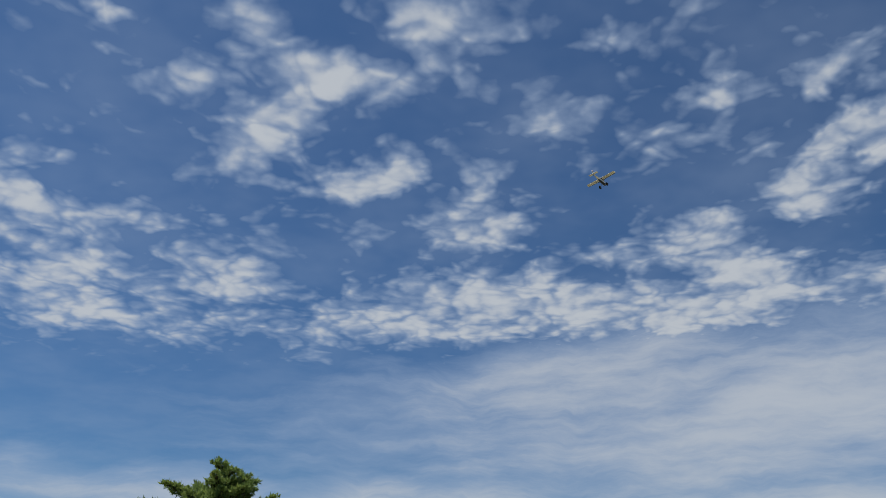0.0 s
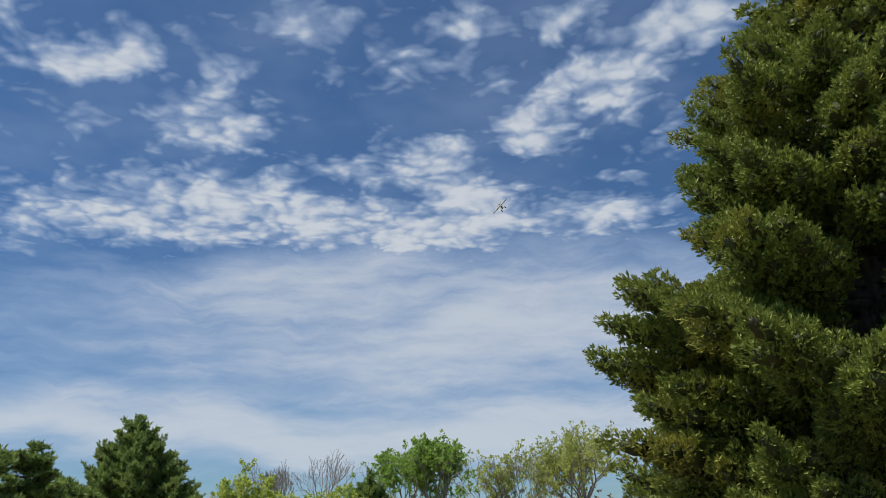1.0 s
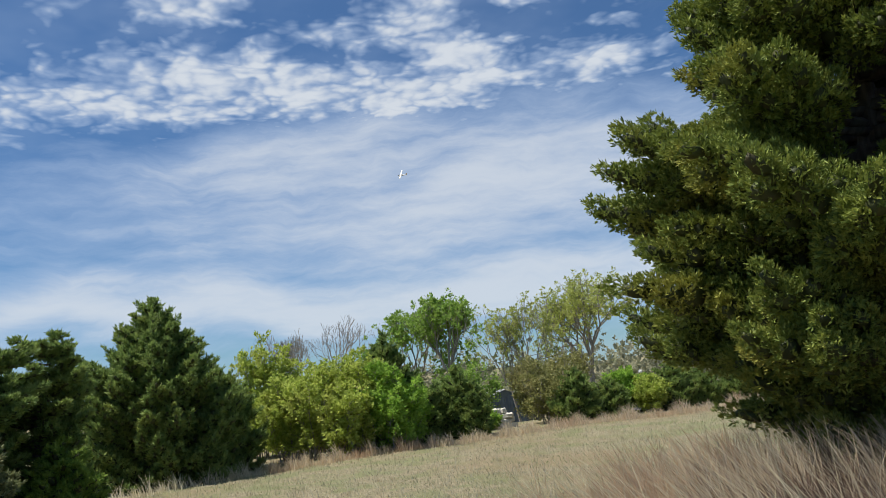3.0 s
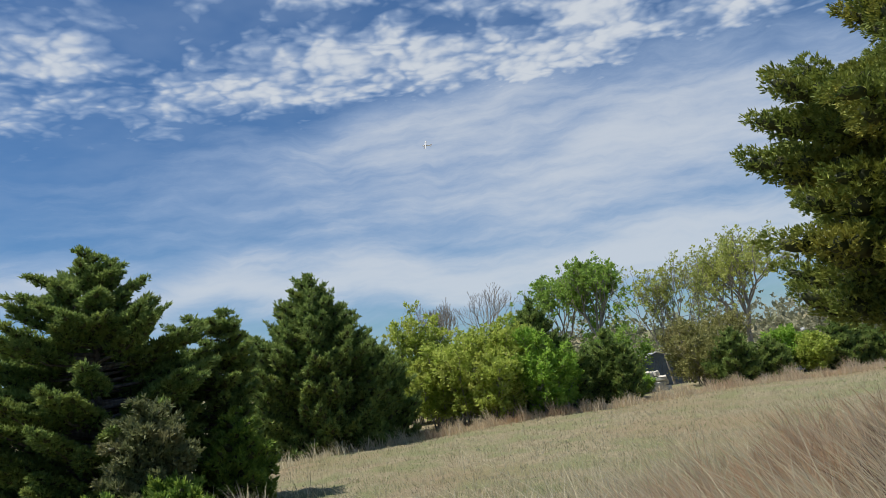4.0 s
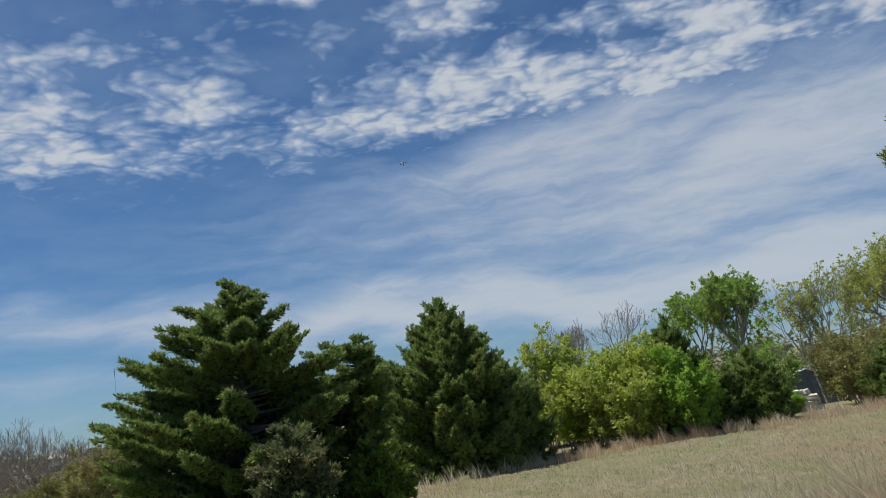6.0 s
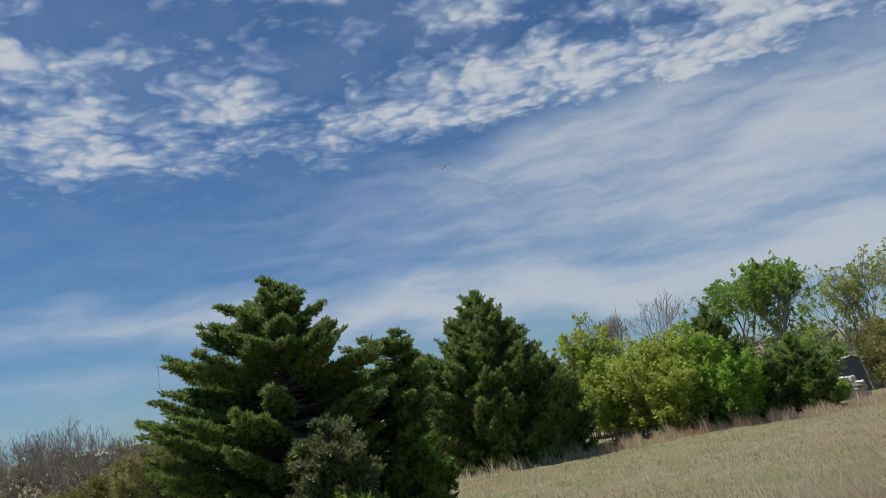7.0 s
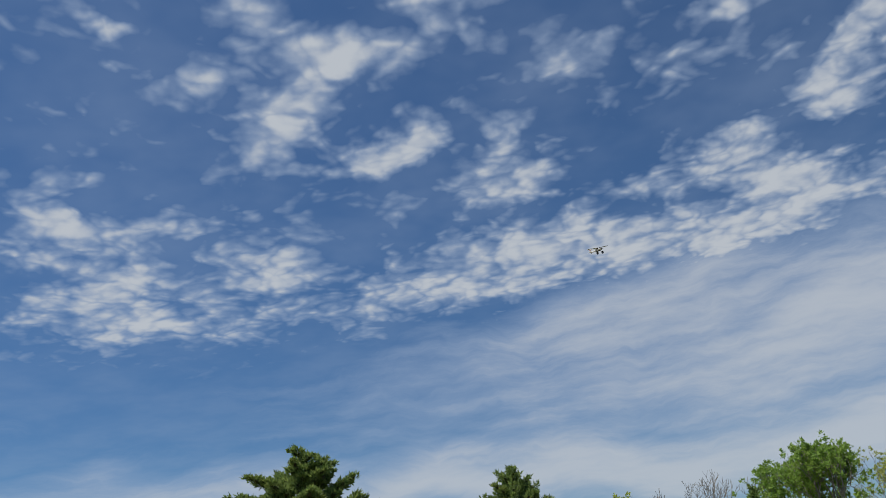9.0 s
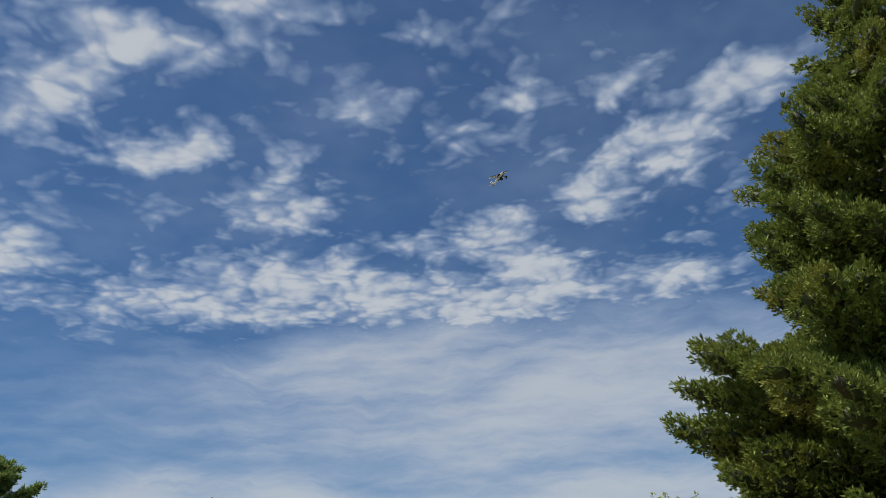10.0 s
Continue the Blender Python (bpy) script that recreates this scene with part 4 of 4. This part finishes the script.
for az, d, el in ((13.0, 62, 0.9), (27.0, 66, 1.5)):
    post = thing("utility_pole", facing(az, d), "weathered wooden utility pole among trees", "pole", "utility poles")
    top = rise(az, d, el)
    part("post", rod((0, 0, -0.3), (0, 0, top), 0.11, 10), M_POLE, post)
    part("crossarm", box(1.3, 0.1, 0.12, Matrix.Translation((0, 0.12, top - 0.35))), M_POLE, post)

trailer = thing("trailer", facing(-34.9, 54, None, 20), "old white box trailer half hidden in brush", "trailer")
part("body", box(4.6, 2.2, 1.35, Matrix.Translation((0, 0, 0.45)), 0.06), M_WHITE, trailer)
part("roof_cap", box(4.66, 2.26, 0.07, Matrix.Translation((0, 0, 1.79)), 0.02), M_ROOF, trailer)
part("door", box(0.8, 0.04, 1.0, Matrix.Translation((-1.2, -1.115, 0.55)), 0.01), M_DARK, trailer, "dark trailer door")
part("window", box(0.9, 0.04, 0.45, Matrix.Translation((0.9, -1.115, 1.0)), 0.01), M_DARK, trailer, "dark window")
for x in (-0.5, 0.35):
    part("wheel", rod((x, -1.1, 0.3), (x, -0.9, 0.3), 0.33, 18), M_DARK, trailer)
for az, d, w in ((-26.6, 330, 12.0), (-34.0, 300, 16.0), (-36.5, 280, 12.0)):
    barn = thing("barn", facing(az, d, None, 8), "distant white-roofed farm building on low hills", "barn", "distant barns")
    top = rise(az, d, 0.25 if az > -30 else -0.15)
    part("wall", box(w, 8.0, top, None, 0.05), M_WHITE, barn)
    for s_ in (-1, 1):
        part("roof_slope", box(w + 0.8, 4.8, 0.12), M_WHITE, barn, "white metal roof").matrix_basis = pose(0, 2.15 * s_, top + 0.6, -17 * s_, 0, 0)

# ---- the model aeroplane ----
def motions():
    rows = []
    for t, az, el, d, head, climb, bank in FLIGHT:
        p = at(az, d * math.cos(radians(el)), EYE + d * math.sin(radians(el)))
        rows.append((t, Matrix.Translation(p) @ pose(0, 0, 0, 0, 0, -head) @ pose(0, 0, 0, climb, 0, 0) @ pose(0, 0, 0, 0, bank, 0)))
    walk(aeroplane, rows)


FLIGHT = [
    (0.0, 12.24, 29.05, 40, 43, -7, -8), (0.5, 19.78, 24.36, 50, 38, 2, -24), (1.0, 23.89, 21.17, 62, 34, 4, -44),
    (1.5, 25.04, 18.99, 72, 20, 3, -78), (2.0, 23.39, 16.63, 82, -8, -2, -60), (2.7, 19.2, 14.7, 92, -45, 2, -52),
    (3.3, 14.06, 14.11, 100, -65, 6, -50), (3.5, 12.52, 14.32, 102, -70, 6, -50), (4.0, 8.63, 14.95, 105, -80, 6, -55),
    (4.5, 5.02, 15.72, 106, -88, 5, -60), (5.0, 2.08, 16.52, 106, -105, 3, -50), (5.8, -1.3, 16.75, 103, -145, -2, -30),
    (6.5, -2.16, 16.32, 94, -175, -8, 0), (7.0, -1.35, 16.05, 87, -181, -10, 5), (7.5, -0.03, 16.07, 78, -184, -8, 3),
    (8.0, 1.65, 16.95, 69, -188, -8, 2), (8.5, 4.13, 18.39, 59, -198, -8, 6), (9.0, 8.03, 20.42, 50, -211, -8, 12),
    (9.5, 13.20, 23.68, 46, -208, -3, 14), (10.0, 19.55, 28.25, 43, -195, 14, 32)]
M_FOAM = plain_material("white_foam", (0.80, 0.80, 0.78), (0.74, 0.74, 0.73), 0.45, 8.0, 0.0, 0.05)
M_BLACK = plain_material("black_rubber", (0.02, 0.02, 0.022), (0.035, 0.035, 0.035), 0.7, 20.0)
M_TRIM = plain_material("dark_trim", (0.03, 0.035, 0.05), (0.045, 0.05, 0.06), 0.4, 10.0, 0.0, 0.05)
M_RED = plain_material("red_trim", (0.55, 0.08, 0.03), (0.50, 0.07, 0.03), 0.45, 8.0, 0.0, 0.05)
M_GLASSY = plain_material("dark_glazing", (0.02, 0.025, 0.03), (0.03, 0.035, 0.04), 0.12, 8.0, 0.0, 0.0)


aeroplane = thing("model_aeroplane", pose(0, 60, 20), "white radio-controlled high-wing model aeroplane with big black tyres, in flight", "model aeroplane")
part("fuselage", loft([oval(0, y, z, w, h) for y, z, w, h in ((0.42, 0.0, 0.045, 0.05), (0.38, 0.0, 0.06, 0.065), (0.22, 0.01, 0.068, 0.085), (0.05, 0.02, 0.068, 0.095), (-0.15, 0.015, 0.055, 0.07), (-0.45, 0.025, 0.03, 0.04), (-0.66, 0.035, 0.012, 0.025))]), M_FOAM, aeroplane)
part("belly", loft([oval(0, y, z, w, h) for y, z, w, h in ((0.40, -0.040, 0.042, 0.036), (0.22, -0.050, 0.058, 0.045), (0.02, -0.048, 0.058, 0.042), (-0.2, -0.022, 0.036, 0.04))]), M_TRIM, aeroplane, "dark blue-black painted belly")
part("windscreen", loft([oval(0, y, z, w, h) for y, z, w, h in ((0.25, 0.06, 0.05, 0.03), (0.18, 0.085, 0.066, 0.032), (0.02, 0.09, 0.070, 0.028), (-0.1, 0.08, 0.05, 0.02))]), M_GLASSY, aeroplane)
wing = part("wing", loft([foil(x, 0.17 - 0.02 * abs(x), 0.21 - 0.03 * abs(x), 0.115 + 0.03 * abs(x), 0.016) for x in (-0.76, -0.74, -0.4, 0.0, 0.4, 0.74, 0.76)]), M_FOAM, aeroplane)
for s in (-1, 1):
    part("leading_edge", rod((0.05 * s, 0.168, 0.117), (0.75 * s, 0.153, 0.138), 0.013), M_TRIM, wing, "dark wing leading edge")
    part("strut", rod((0.06 * s, 0.08, -0.04), (0.38 * s, 0.06, 0.12), 0.006), M_TRIM, aeroplane)
    part("gear_leg", rod((0.04 * s, 0.18, -0.05), (0.17 * s, 0.20, -0.19), 0.008), M_TRIM, aeroplane)
    bm = bmesh.new()
    bmesh.ops.create_cone(bm, cap_ends=True, segments=20, radius1=0.085, radius2=0.085, depth=0.065, matrix=Matrix.Translation((0.19 * s, 0.20, -0.195)) @ pose(0, 0, 0, 0, 90, 0))
    bmesh.ops.bevel(bm, geom=[e for e in bm.edges if abs(e.calc_length()) < 0.03], offset=0.016, segments=2, affect="EDGES")
    wheel = part("wheel", bm, M_BLACK, aeroplane, "fat black tyre")
    part("hub", rod((0.15 * s, 0.20, -0.195), (0.222 * s, 0.20, -0.195), 0.025), M_FOAM, wheel, "white hub")
part("tailplane", loft([foil(x, -0.52 - 0.06 * abs(x), 0.13 - 0.05 * abs(x), 0.05, 0.006) for x in (-0.23, -0.1, 0.1, 0.23)]), M_FOAM, aeroplane)
part("fin", loft([[(p[2] - z - 0.0, p[1], z) for p in foil(0, y, c, z, 0.006)] for z, y, c in ((0.03, -0.46, 0.22), (0.15, -0.53, 0.17), (0.235, -0.58, 0.11))]), M_FOAM, aeroplane)
part("rudder_stripe", loft([[(p[2] - z, p[1], z) for p in foil(0, y, c, z, 0.009)] for z, y, c in ((0.17, -0.545, 0.15), (0.20, -0.56, 0.13))]), M_RED, aeroplane, "red stripe on the fin")
part("tail_wheel", rod((-0.012, -0.62, -0.03), (0.012, -0.62, -0.03), 0.022, 14), M_BLACK, aeroplane)
part("spinner", loft([oval(0, y, 0, r, r, 12, 1.0) for y, r in ((0.41, 0.03), (0.44, 0.026), (0.475, 0.006))]), M_TRIM, aeroplane)
part("propeller", loft([[(x, 0.436 + 0.004, 0.014), (x, 0.436 - 0.004, -0.014), (x, 0.436 - 0.007, -0.012), (x, 0.436 + 0.001, 0.016)] for x in (-0.15, -0.05, 0.05, 0.15)]), M_BLACK, aeroplane)

motions()
